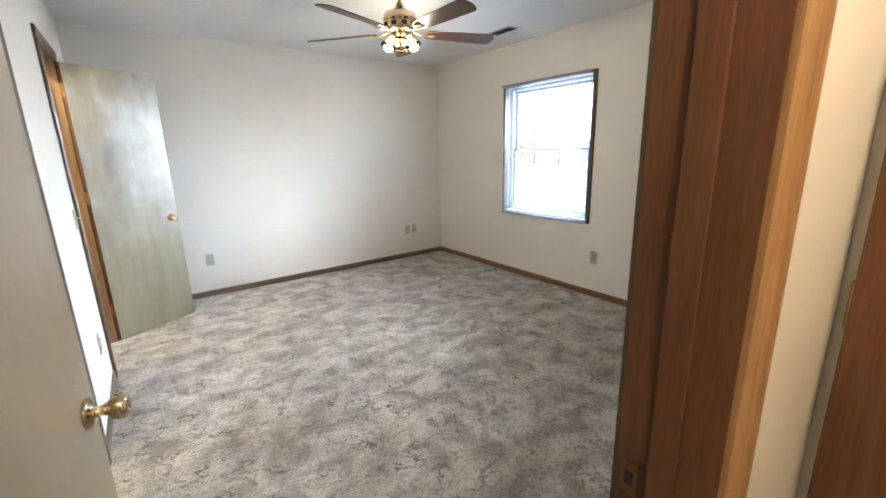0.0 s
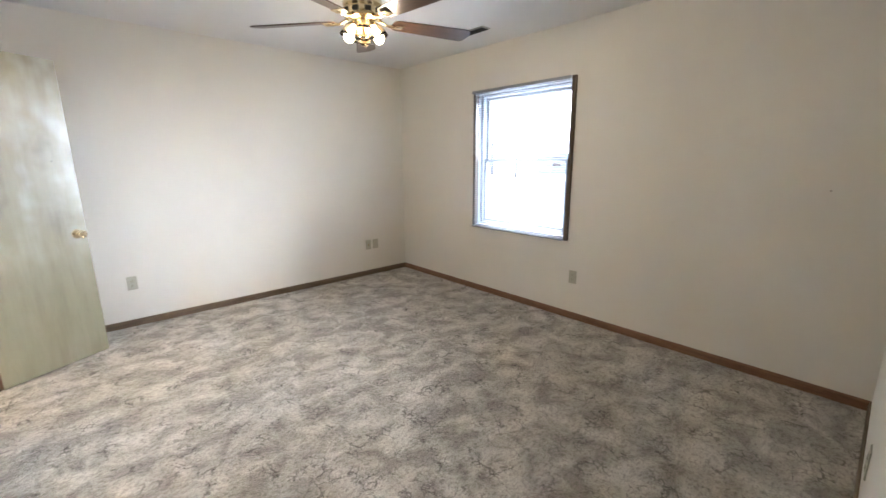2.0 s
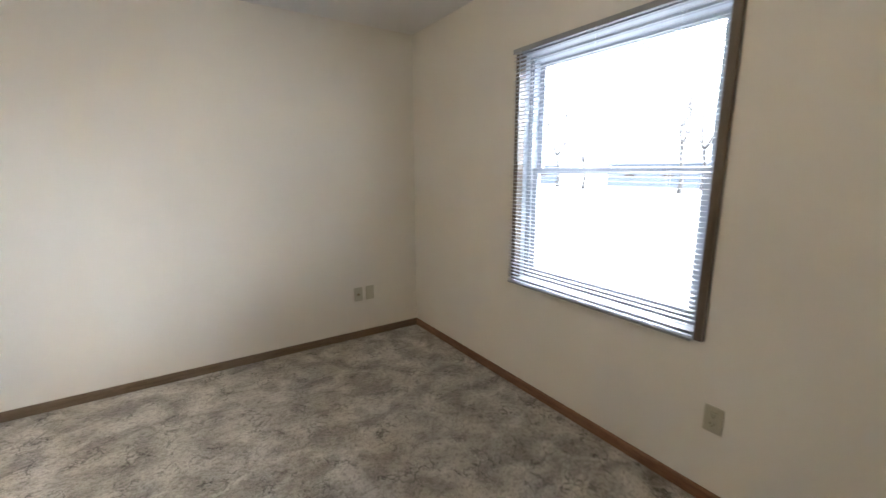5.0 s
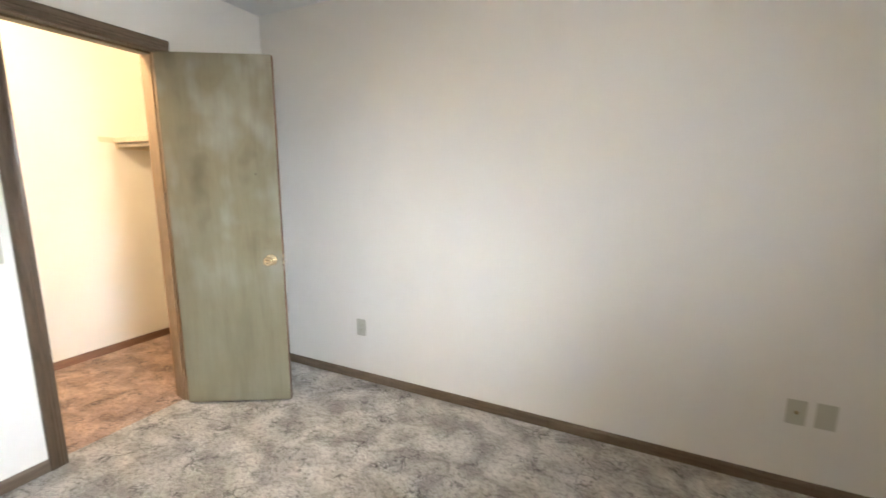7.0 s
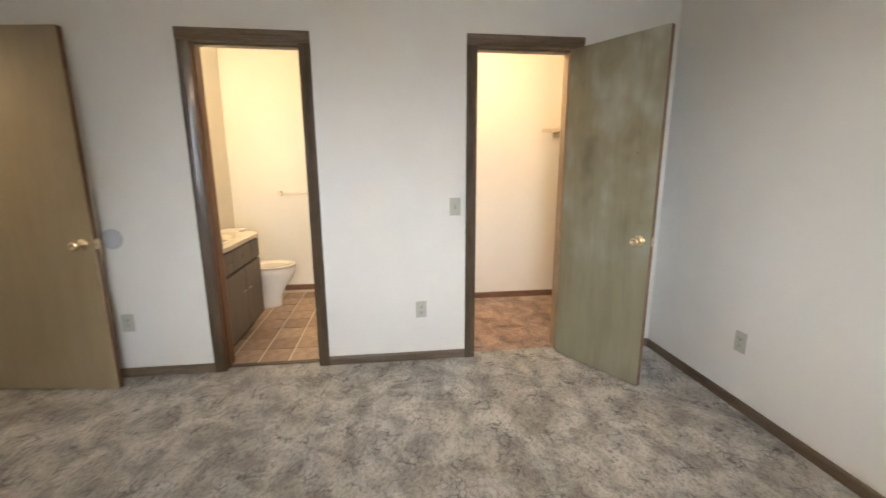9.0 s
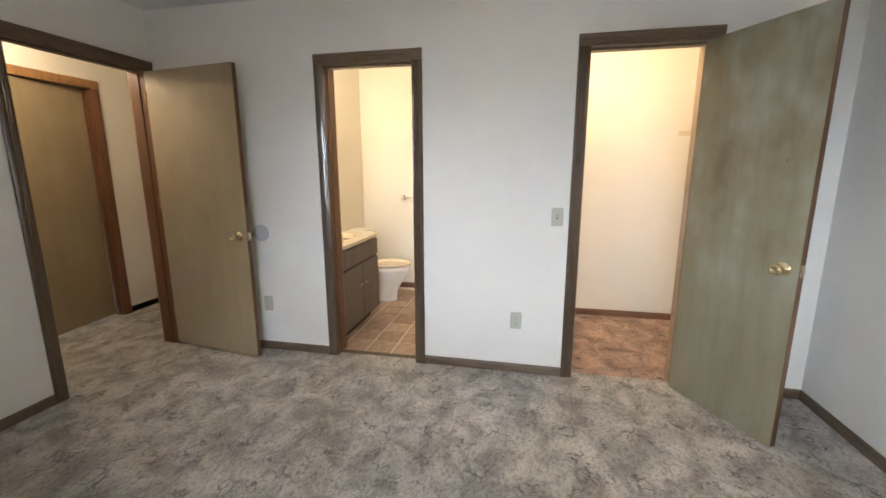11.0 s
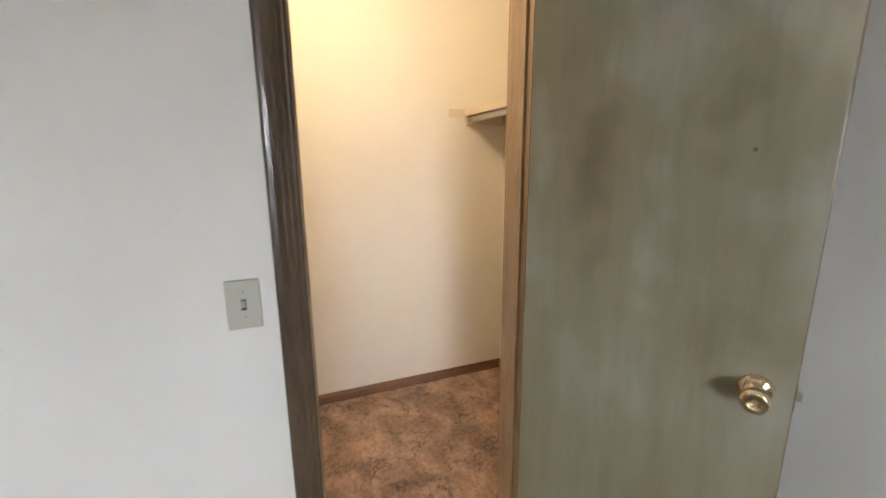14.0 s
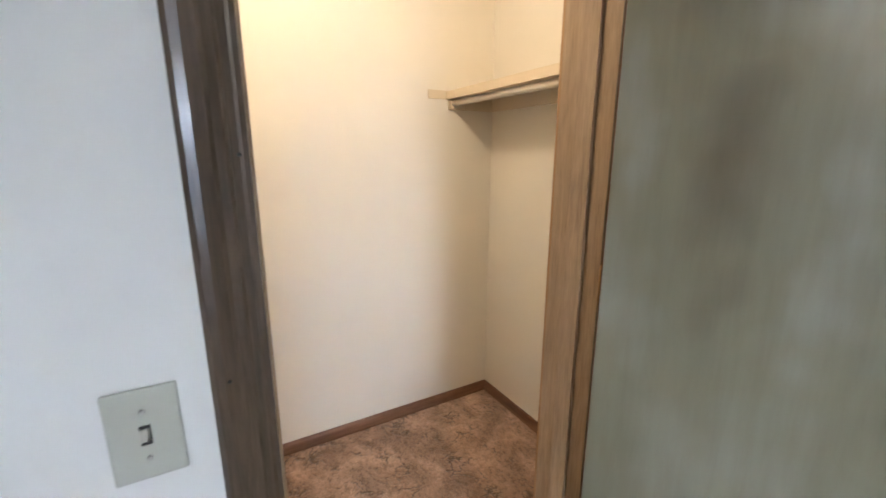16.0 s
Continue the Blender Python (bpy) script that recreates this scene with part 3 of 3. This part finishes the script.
for y0, y1 in ((WY0 - 0.022, WY0 + 0.012), (WY1 - 0.012, WY1 + 0.022)):
    box_part("side_trim", (-0.024, 0.022, y0, y1, WZ0 - 0.022, WZ1 + 0.022), M_TRIM, win, 0.003, "dark stained side trim")
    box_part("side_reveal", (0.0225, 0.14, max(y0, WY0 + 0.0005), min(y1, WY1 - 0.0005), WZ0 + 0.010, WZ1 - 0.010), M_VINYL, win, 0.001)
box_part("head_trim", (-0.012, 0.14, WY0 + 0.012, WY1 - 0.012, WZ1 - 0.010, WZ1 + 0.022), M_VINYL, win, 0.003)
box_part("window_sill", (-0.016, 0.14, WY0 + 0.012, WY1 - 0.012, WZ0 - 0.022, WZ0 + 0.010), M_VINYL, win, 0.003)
ya, yb, za, zb, zm = WY0 + 0.012, WY1 - 0.012, WZ0 + 0.010, WZ1 - 0.010, 1.382


def sash(y0, y1, z0, z1, x0, x1, stile, top, bottom, parent):
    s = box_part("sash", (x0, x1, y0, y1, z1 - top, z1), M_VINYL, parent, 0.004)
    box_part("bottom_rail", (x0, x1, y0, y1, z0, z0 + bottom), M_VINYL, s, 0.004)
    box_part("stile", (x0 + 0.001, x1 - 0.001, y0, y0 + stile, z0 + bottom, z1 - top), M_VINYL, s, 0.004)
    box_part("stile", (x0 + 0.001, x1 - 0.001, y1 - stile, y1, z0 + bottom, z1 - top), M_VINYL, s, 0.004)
    g = box_part("pane", ((x0 + x1) / 2 - 0.002, (x0 + x1) / 2 + 0.002, y0 + stile - 0.006, y1 - stile + 0.006, z0 + bottom - 0.006, z1 - top + 0.006), M_PANE, s)
    g.visible_shadow = False
    return s


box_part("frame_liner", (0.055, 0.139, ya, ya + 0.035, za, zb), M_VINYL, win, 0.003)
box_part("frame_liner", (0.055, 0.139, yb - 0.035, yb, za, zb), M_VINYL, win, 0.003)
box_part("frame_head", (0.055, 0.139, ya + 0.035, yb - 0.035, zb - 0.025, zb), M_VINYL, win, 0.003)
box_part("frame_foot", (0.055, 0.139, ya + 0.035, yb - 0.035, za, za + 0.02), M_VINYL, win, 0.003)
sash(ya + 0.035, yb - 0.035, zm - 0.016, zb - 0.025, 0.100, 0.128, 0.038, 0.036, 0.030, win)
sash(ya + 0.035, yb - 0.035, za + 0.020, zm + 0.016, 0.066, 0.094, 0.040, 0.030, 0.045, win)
box_part("sash_lock", (0.050, 0.066, -1.86, -1.80, zm + 0.010, zm + 0.024), M_VINYL, win, 0.003)

blind = thing("mini_blind", "lowered white metal mini blind with open slats", "window blind")
BX, by0, by1, bz0, bz1 = -0.041, WY0 + 0.010, WY1 + 0.018, WZ0 - 0.022, WZ1 + 0.020
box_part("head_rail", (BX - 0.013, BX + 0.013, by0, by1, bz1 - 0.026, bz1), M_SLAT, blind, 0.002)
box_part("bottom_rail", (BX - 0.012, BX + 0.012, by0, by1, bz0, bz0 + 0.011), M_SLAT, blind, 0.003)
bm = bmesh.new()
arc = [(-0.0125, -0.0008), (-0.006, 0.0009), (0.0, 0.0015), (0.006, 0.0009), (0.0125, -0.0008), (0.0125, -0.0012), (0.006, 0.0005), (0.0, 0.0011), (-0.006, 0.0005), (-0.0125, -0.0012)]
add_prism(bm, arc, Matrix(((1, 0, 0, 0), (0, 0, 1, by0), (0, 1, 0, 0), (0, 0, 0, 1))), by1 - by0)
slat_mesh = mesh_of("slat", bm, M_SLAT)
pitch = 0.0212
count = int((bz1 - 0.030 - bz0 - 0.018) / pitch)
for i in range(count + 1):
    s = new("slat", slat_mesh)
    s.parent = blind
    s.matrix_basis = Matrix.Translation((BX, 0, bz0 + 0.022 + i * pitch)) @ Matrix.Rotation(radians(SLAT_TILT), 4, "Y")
for y in (by0 + 0.16, (by0 + by1) / 2, by1 - 0.16):
    for x in (BX - 0.0135, BX + 0.0135):
        bm = bmesh.new()
        add_tube(bm, [(x, y, bz0 + 0.01), (x, y, bz1 - 0.02)], [0.0005, 0.0005], 5)
        part("ladder_cord", bm, M_CORD, blind)
bm = bmesh.new()
add_tube(bm, [(BX - 0.016, by1 - 0.06, bz1 - 0.02), (BX - 0.017, by1 - 0.062, bz1 - 0.62)], [0.0035, 0.0035], 6)
part("tilt_wand", bm, M_VINYL, blind)

# ---- ceiling fan ----
FX, FY, LIFT, KIT = -1.757, -2.026, 0.078, 0.050
fan = thing("ceiling_fan", "five-blade brass ceiling fan with dark walnut blades and lit lamps", "ceiling fan", Matrix.Translation((FX, FY, LIFT)))
bm = bmesh.new()
add_lathe(bm, [(0.066, H - LIFT - 0.001), (0.068, H - LIFT - 0.012), (0.060, H - LIFT - 0.035), (0.040, H - LIFT - 0.058), (0.016, H - LIFT - 0.066)][::-1], None, 32)
part("canopy", bm, M_BRASS, fan)
bm = bmesh.new()
add_lathe(bm, [(0.013, 2.22), (0.013, H - LIFT - 0.06)], None, 16)
part("downrod", bm, M_BRASS, fan)
bm = bmesh.new()
add_lathe(bm, [(0.050, 2.105), (0.085, 2.112), (0.108, 2.128), (0.112, 2.150), (0.102, 2.162), (0.112, 2.172), (0.116, 2.195), (0.104, 2.222), (0.070, 2.238), (0.045, 2.250), (0.028, 2.275), (0.018, 2.29)], None, 36)
part("motor_housing", bm, M_BRASS, fan)
for k in range(10):
    a = 2 * math.pi * k / 10
    bm = bmesh.new()
    add_box(bm, 0.104, 0.1165, -0.018, 0.018, 2.132, 2.158, 0.003, Matrix.Rotation(a, 4, "Z"))
    part("vent_slot", bm, M_DARK, fan)
for k in range(5):
    a = radians(57 + 72 * k)
    bm = bmesh.new()
    outline = []
    for s in range(9):
        ang = math.pi / 2 + math.pi * s / 8
        outline.append((0.205 + 0.03 * math.cos(ang), 0.052 * math.sin(ang)))
    outline += [(0.45, -0.064), (0.655, -0.070), (0.680, -0.062), (0.697, -0.030), (0.700, 0.0), (0.697, 0.030), (0.680, 0.062), (0.655, 0.070), (0.45, 0.064)]
    add_prism(bm, outline, Matrix.Translation((0, 0, -0.003)), 0.006)
    bl = part("blade", bm, M_BLADE, fan, "dark walnut fan blade")
    bl.matrix_basis = Matrix.Translation((0, 0, 2.108)) @ Matrix.Rotation(a, 4, "Z") @ Matrix.Rotation(radians(-12), 4, "X")
    bm = bmesh.new()
    add_tube(bm, [(0.085, 0, 2.125), (0.12, 0, 2.110), (0.15, 0, 2.098), (0.185, 0, 2.100), (0.235, 0, 2.101)], [0.010, 0.009, 0.008, 0.011, 0.006], 10)
    add_box(bm, 0.185, 0.245, -0.030, 0.030, 2.0965, 2.1015, 0.002)
    ir = part("blade_iron", bm, M_BRASS, fan)
    ir.matrix_basis = Matrix.Rotation(a, 4, "Z")
bm = bmesh.new()
add_lathe(bm, [(0.010, 1.975), (0.014, 1.980), (0.008, 1.986), (0.020, 1.994), (0.036, 2.006), (0.048, 2.026), (0.050, 2.040), (0.043, 2.050), (0.046, 2.056)], Matrix.Translation((0, 0, KIT)), 28)
part("light_kit", bm, M_BRASS, fan)
SHADE = [(0.020, 0.0), (0.030, 0.010), (0.045, 0.035), (0.052, 0.065), (0.058, 0.090), (0.0565, 0.090), (0.0505, 0.065), (0.0435, 0.035), (0.0285, 0.012), (0.018, 0.004)]
for k in range(4):
    a = radians(57 + 90 * k)
    m = Matrix.Rotation(a, 4, "Z") @ Matrix.Translation((0.050, 0, 2.045 + KIT)) @ Matrix.Rotation(radians(155), 4, "Y")
    bm = bmesh.new()
    add_lathe(bm, [(0.019, -0.022), (0.021, 0.0), (0.021, 0.012), (0.012, 0.014)], m, 16)
    part("lamp_socket", bm, M_BRASS, fan)
    bm = bmesh.new()
    steps = 28
    rr = []
    for r, h in SHADE:
        rr.append([bm.verts.new(m @ Vector((r * math.cos(2 * math.pi * i / steps), r * math.sin(2 * math.pi * i / steps), h))) for i in range(steps)])
    for p, q in zip(rr, rr[1:]):
        for i in range(steps):
            bm.faces.new((p[i], p[(i + 1) % steps], q[(i + 1) % steps], q[i])).smooth = True
    sh = part("glass_shade", bm, M_SHADE, fan, "amber tinted glass tulip shade")
    sh.visible_shadow = False
    bm = bmesh.new()
    add_lathe(bm, [(0.011, 0.012), (0.013, 0.030), (0.024, 0.055), (0.030, 0.078), (0.027, 0.098), (0.016, 0.110), (0.003, 0.113)], m, 20)
    bu = part("bulb", bm, M_BULB if k in (1, 3) else M_SHADE, fan, "lit frosted bulb" if k in (1, 3) else "unlit clear bulb")
    if k in (1, 3):
        p = Matrix.Translation((FX, FY, LIFT)) @ m @ Vector((0, 0, 0.135))
        lamp("fan_bulb_light", "POINT", p, FAN, (1.0, 0.78, 0.54), 0.03)
bm = bmesh.new()
add_tube(bm, [(0.03, 0.03, 2.03), (0.03, 0.03, 1.97)], [0.001, 0.001], 5)
part("pull_chain", bm, M_BRASS, fan)

vent = thing("ceiling_vent", "small dark louvred vent in the ceiling", "air vent", Matrix.Translation((-0.43, -1.65, H)) @ Matrix.Rotation(radians(0), 4, "Z"))
box_part("frame", (-0.05, 0.05, -0.13, 0.13, -0.008, -0.0005), M_STEEL, vent, 0.003)
for i in range(5):
    box_part("louvre", (-0.038 + i * 0.017, -0.030 + i * 0.017, -0.115, 0.115, -0.013, -0.009), M_DARK, vent)

# ---- closet ----
shelf = thing("closet_shelf", "cream painted closet shelf with a hanging rod beneath", "shelf")
box_part("board", (XCB + 0.002, XA2 - 0.016, -0.318, YCR - 0.002, 1.656, 1.675), M_SHELF, shelf, 0.002)
box_part("front_edge", (XCB + 0.002, XA2 - 0.016, -0.326, -0.3185, 1.640, 1.677), M_SHELF, shelf, 0.002)
box_part("end_cleat", (XCB + 0.001, XCB + 0.019, -0.314, YCR - 0.003, 1.594, 1.655), M_SHELF, shelf, 0.002)
box_part("wall_cleat", (XCB + 0.021, XA2 - 0.018, YCR - 0.019, YCR - 0.001, 1.594, 1.655), M_SHELF, shelf, 0.002)
bm = bmesh.new()
add_tube(bm, [(XCB + 0.019, -0.290, 1.624), (XA2 - 0.018, -0.290, 1.624)], [0.016, 0.016], 16)
part("hanging_rod", bm, painted("worn_white_rod", (0.72, 0.66, 0.56), 0.4, 0.25, 0.1), shelf, "worn white painted hanging rod")
patch = thing("cleat_stub", "short cream painted cleat stub on the closet wall", "wood cleat")
box_part("board", (XCB + 0.0008, XCB + 0.005, -0.424, -0.321, 1.640, 1.680), M_SHELF, patch, 0.001)

def ceiling_globe(label, x, y):
    g = thing("ceiling_light", label, "ceiling light", Matrix.Translation((x, y, 0)))
    bm = bmesh.new()
    add_lathe(bm, [(0.060, H - 0.001), (0.062, H - 0.010), (0.050, H - 0.030), (0.022, H - 0.040), (0.022, H - 0.06)][::-1], None, 24)
    part("base", bm, M_PORCELAIN, g)
    bm = bmesh.new()
    add_lathe(bm, [(0.003, H - 0.165), (0.018, H - 0.160), (0.029, H - 0.142), (0.030, H - 0.122), (0.020, H - 0.092), (0.014, H - 0.062)], None, 20)
    b = part("bulb", bm, M_BULB, g, "lit frosted bulb")
    b.visible_shadow = False
    return g


ceiling_globe("bare lit bulb in a white porcelain closet holder", -4.12, -1.15)
ceiling_globe("bare lit bulb in a white porcelain hallway holder", -3.1, -4.93)

# ---- bathroom ----
V0, V1 = -4.585, XA2 - 0.015
vanity = thing("vanity_cabinet", "grey-washed wood vanity cabinet with drawers and doors", "vanity")
VF = -3.005
box_part("carcass", (V0 + 0.015, V1, YBL + 0.002, VF - 0.019, 0.09, 0.765), M_VANITY, vanity, 0.002)
box_part("toe_kick", (V0 + 0.03, V1, YBL + 0.002, VF - 0.085, -0.004, 0.09), M_GAP, vanity)
# added dark sheet: shade of the gaps between the fronts, as colour
box_part("gap_shade_sheet", (V0 + 0.016, V1 - 0.001, VF - 0.0188, VF - 0.0165, 0.095, 0.760), M_GAP, vanity)
cols = [(V0 + 0.018, V0 + 0.20), (V0 + 0.206, V0 + 0.585), (V0 + 0.591, V1 - 0.003)]
for c0, c1 in cols:
    dr = box_part("drawer_front", (c0, c1, VF - 0.016, VF, 0.60, 0.745), M_VANITY, vanity, 0.004)
    box_part("finger_pull", ((c0 + c1) / 2 - 0.03, (c0 + c1) / 2 + 0.03, VF, VF + 0.010, 0.672, 0.680), M_VANITY, dr, 0.003)
mid = (V0 + V1) / 2
for c0, c1, hx in ((V0 + 0.018, mid - 0.003, mid - 0.05), (mid + 0.003, V1 - 0.003, mid + 0.05)):
    dr = box_part("cabinet_door", (c0, c1, VF - 0.016, VF, 0.10, 0.580), M_VANITY, vanity, 0.004)
    box_part("handle", (hx - 0.03, hx + 0.03, VF, VF + 0.012, 0.40, 0.412), M_STEEL, dr, 0.004)

top = thing("marble_countertop", "cream cultured marble vanity top with an oval basin", "countertop")
bm = bmesh.new()
cx, cy, ax, ay = (V0 + V1) / 2 + 0.04, -3.24, 0.235, 0.165
N = 40
outer, rings = [], []
x0, x1, y0, y1 = V0, V1, YBL + 0.002, -2.985
for i in range(N):
    a = 2 * math.pi * i / N
    dx, dy = math.cos(a), math.sin(a)
    k = min(((x1 - cx) / dx if dx > 0 else (x0 - cx) / dx) if abs(dx) > 1e-6 else 9, ((y1 - cy) / dy if dy > 0 else (y0 - cy) / dy) if abs(dy) > 1e-6 else 9)
    outer.append((cx + dx * k, cy + dy * k))
low = [bm.verts.new((x, y, 0.767)) for x, y in outer]
up = [bm.verts.new((x, y, 0.797)) for x, y in outer]
loops = [low, up]
for f, z in ((1.08, 0.797), (1.03, 0.801), (1.0, 0.797), (0.93, 0.76), (0.75, 0.71), (0.45, 0.685), (0.08, 0.68)):
    loops.append([bm.verts.new((cx + ax * f * math.cos(2 * math.pi * i / N), cy + ay * f * math.sin(2 * math.pi * i / N), z)) for i in range(N)])
for n_, (p, q) in enumerate(zip(loops, loops[1:])):
    for i in range(N):
        bm.faces.new((p[i], p[(i + 1) % N], q[(i + 1) % N], q[i])).smooth = n_ > 2
bm.faces.new(loops[-1])
part("slab_with_basin", bm, M_MARBLE, top)
box_part("backsplash", (V0 + 0.002, V1, YBL + 0.002, YBL + 0.022, 0.797, 0.885), M_MARBLE, top, 0.003)
box_part("side_splash", (V1 - 0.02, V1, YBL + 0.024, -3.00, 0.797, 0.885), M_MARBLE, top, 0.003)
tap = thing("basin_faucet", "small chrome two-handle faucet behind the basin", "faucet")
bm = bmesh.new()
add_box(bm, cx - 0.075, cx + 0.075, YBL + 0.06, YBL + 0.105, 0.799, 0.815, 0.005)
part("base", bm, M_STEEL, tap)
bm = bmesh.new()
add_tube(bm, [(cx, YBL + 0.08, 0.81), (cx, YBL + 0.085, 0.87), (cx, YBL + 0.13, 0.885), (cx, YBL + 0.19, 0.860)], [0.014, 0.012, 0.011, 0.010], 12)
part("spout", bm, M_STEEL, tap)
for s in (-0.055, 0.055):
    bm = bmesh.new()
    add_lathe(bm, [(0.014, 0.813), (0.016, 0.83), (0.020, 0.845), (0.014, 0.855)], Matrix.Translation((cx + s, YBL + 0.08, 0)), 14)
    part("tap_handle", bm, M_STEEL, tap)

mirror = thing("wall_mirror", "frameless mirror above the vanity", "mirror")
box_part("glass", (V0 + 0.44, V1 - 0.01, YBL + 0.001, YBL + 0.006, 0.95, 1.80), M_MIRROR, mirror)
bar = thing("vanity_light", "brass vanity light bar with round lit bulbs", "wall light")
box_part("back_plate", (-4.52, -4.02, YBL + 0.001, YBL + 0.03, 1.94, 2.05), M_BRASS, bar, 0.005)
for x in (-4.44, -4.27, -4.10):
    bm = bmesh.new()
    add_lathe(bm, [(0.02, 0), (0.024, 0.02), (0.040, 0.04), (0.047, 0.065), (0.040, 0.092), (0.02, 0.106), (0.002, 0.109)], Matrix.Translation((x, YBL + 0.03, 1.995)) @ Matrix.Rotation(radians(-90), 4, "X"), 20)
    part("bulb", bm, M_BULB, bar, "round lit globe bulb").visible_shadow = False

wc = thing("toilet", "white porcelain toilet beside the vanity", "toilet", Matrix.Translation((-5.02, 0, 0)))
def oval_loft(levels, steps=32):
    b = bmesh.new()
    rows_ = []
    for z, yc, rx, ry in levels:
        rows_.append([b.verts.new((rx * math.cos(2 * math.pi * i / steps), yc + ry * math.sin(2 * math.pi * i / steps), z)) for i in range(steps)])
    for p, q in zip(rows_, rows_[1:]):
        for i in range(steps):
            b.faces.new((p[i], p[(i + 1) % steps], q[(i + 1) % steps], q[i])).smooth = True
    b.faces.new(rows_[0][::-1])
    b.faces.new(rows_[-1])
    return b
part("bowl", oval_loft([(-0.003, -3.10, 0.105, 0.13), (0.02, -3.10, 0.10, 0.125), (0.10, -3.08, 0.085, 0.11), (0.18, -3.06, 0.095, 0.13), (0.26, -3.05, 0.14, 0.18), (0.33, -3.045, 0.172, 0.215), (0.385, -3.045, 0.18, 0.225), (0.39, -3.045, 0.14, 0.185), (0.33, -3.045, 0.11, 0.15), (0.25, -3.06, 0.05, 0.07)]), M_PORCELAIN, wc)
part("seat", oval_loft([(0.392, -3.05, 0.182, 0.228), (0.405, -3.05, 0.187, 0.233), (0.412, -3.05, 0.180, 0.226), (0.412, -3.045, 0.125, 0.165), (0.393, -3.045, 0.120, 0.160)]), M_MARBLE, wc, "cream open seat ring")
box_part("tank", (-0.22, 0.22, YBL + 0.005, YBL + 0.19, 0.36, 0.70), M_PORCELAIN, wc, 0.02)
box_part("tank_lid", (-0.23, 0.23, YBL + 0.003, YBL + 0.20, 0.702, 0.735), M_PORCELAIN, wc, 0.01)
box_part("neck", (-0.10, 0.10, YBL + 0.05, -3.18, 0.0, 0.36), M_PORCELAIN, wc, 0.03)

rail = thing("towel_bar", "cream towel bar on the bathroom wall", "towel bar")
bm = bmesh.new()
add_tube(bm, [(XBB + 0.055, -3.03, 1.055), (XBB + 0.055, -2.45, 1.055)], [0.009, 0.009], 10)
part("bar", bm, M_MARBLE, rail)
for y in (-3.03, -2.45):
    box_part("bracket", (XBB + 0.001, XBB + 0.068, y - 0.018, y + 0.018, 1.030, 1.080), M_MARBLE, rail, 0.006)

# ---- outside ----
structure("ground", [(0.4, 220, -160, 160, -0.9, -0.6)], M_SNOW)


structure("road", [(17, 29, -160, 160, -0.599, -0.594)], M_ASPHALT)


def bare_tree(x, y, height, seed):
    rng = random.Random(seed)
    th = thing("tree", "leafless winter tree with bare forking limbs", "tree", Matrix.Translation((x, y, -0.6)), "bare trees outside")
    bm_t = bmesh.new()
    fork = height * 0.35
    add_tube(bm_t, [(0, 0, -0.1), (0.02 * height, 0, fork * 0.5), (0, 0.02 * height, fork)], [height * 0.026, height * 0.02, height * 0.016], 8)
    part("trunk", bm_t, M_BARK, th)
    bm_l = bmesh.new()

    def limb(p, d, length, r, depth):
        q = p + d * length * 0.5 + Vector((rng.uniform(-1, 1), rng.uniform(-1, 1), rng.uniform(0, 1))) * length * 0.08
        e = p + d * length
        add_tube(bm_l, [p, q, e], [r, r * 0.8, r * 0.55], 5)
        if depth:
            for _ in range(3):
                nd = (d + Vector((rng.uniform(-0.8, 0.8), rng.uniform(-0.8, 0.8), rng.uniform(-0.1, 0.6)))).normalized()
                limb(e if rng.random() < 0.6 else q, nd, length * rng.uniform(0.55, 0.8), r * 0.55, depth - 1)

    for _ in range(4):
        d = Vector((rng.uniform(-0.6, 0.6), rng.uniform(-0.6, 0.6), 1)).normalized()
        limb(Vector((0, 0.02 * height, fork * 0.95)), d, height * 0.28, height * 0.012, 3)
    part("crown", bm_l, M_BARK, th)


for i, (x, y, h) in enumerate(((32, 14, 8.5), (31, 5, 10), (33, 24, 7.5), (36, 30, 10), (31, -6, 8), (40, 16, 11), (34, -16, 9), (32, 34, 8))):
    bare_tree(x, y, h, 10 + i)


def far_house(x, y, w, d, turn):
    th = thing("house", "blue-grey single-storey house with a snowy roof", "house", Matrix.Translation((x, y, -0.6)) @ Matrix.Rotation(radians(turn), 4, "Z"), "far houses")
    wl = box_part("wall", (-d / 2, d / 2, -w / 2, w / 2, 0, 2.6), M_SIDING, th)
    bm_ = bmesh.new()
    add_prism(bm_, [(-d / 2 - 0.4, 2.6), (d / 2 + 0.4, 2.6), (0, 4.3)], Matrix(((1, 0, 0, 0), (0, 0, 1, -w / 2 - 0.4), (0, 1, 0, 0), (0, 0, 0, 1))), w + 0.8)
    part("roof", bm_, M_ROOF, th)
    for yy in (-w * 0.3, 0.0, w * 0.3):
        box_part("window", (-d / 2 - 0.05, -d / 2 + 0.05, yy - 0.6, yy + 0.6, 1.0, 2.1), M_GAP, th)


far_house(48, 22, 14, 8, 8)
far_house(50, -4, 12, 8, -6)
far_house(46, 44, 12, 8, 20)

# ---- bathroom floor tiles ----
tile_mesh = None
T = 0.205
floor_b = bpy.data.objects["floor_bathroom"]
for i in range(9):
    for j in range(7):
        x, y = -3.775 - T / 2 - i * T, -2.215 - T / 2 - j * T
        if x - T / 2 < XBB or y - T / 2 < YBL - 0.05:
            continue
        if tile_mesh is None:
            bm = bmesh.new()
            add_box(bm, -T / 2 + 0.008, T / 2 - 0.008, -T / 2 + 0.008, T / 2 - 0.008, -0.0055, -0.001)
            tile_mesh = mesh_of("tile", bm, M_TILE)
        o = new("tile", tile_mesh)
        o.parent = floor_b
        o.location = (x, y, 0)
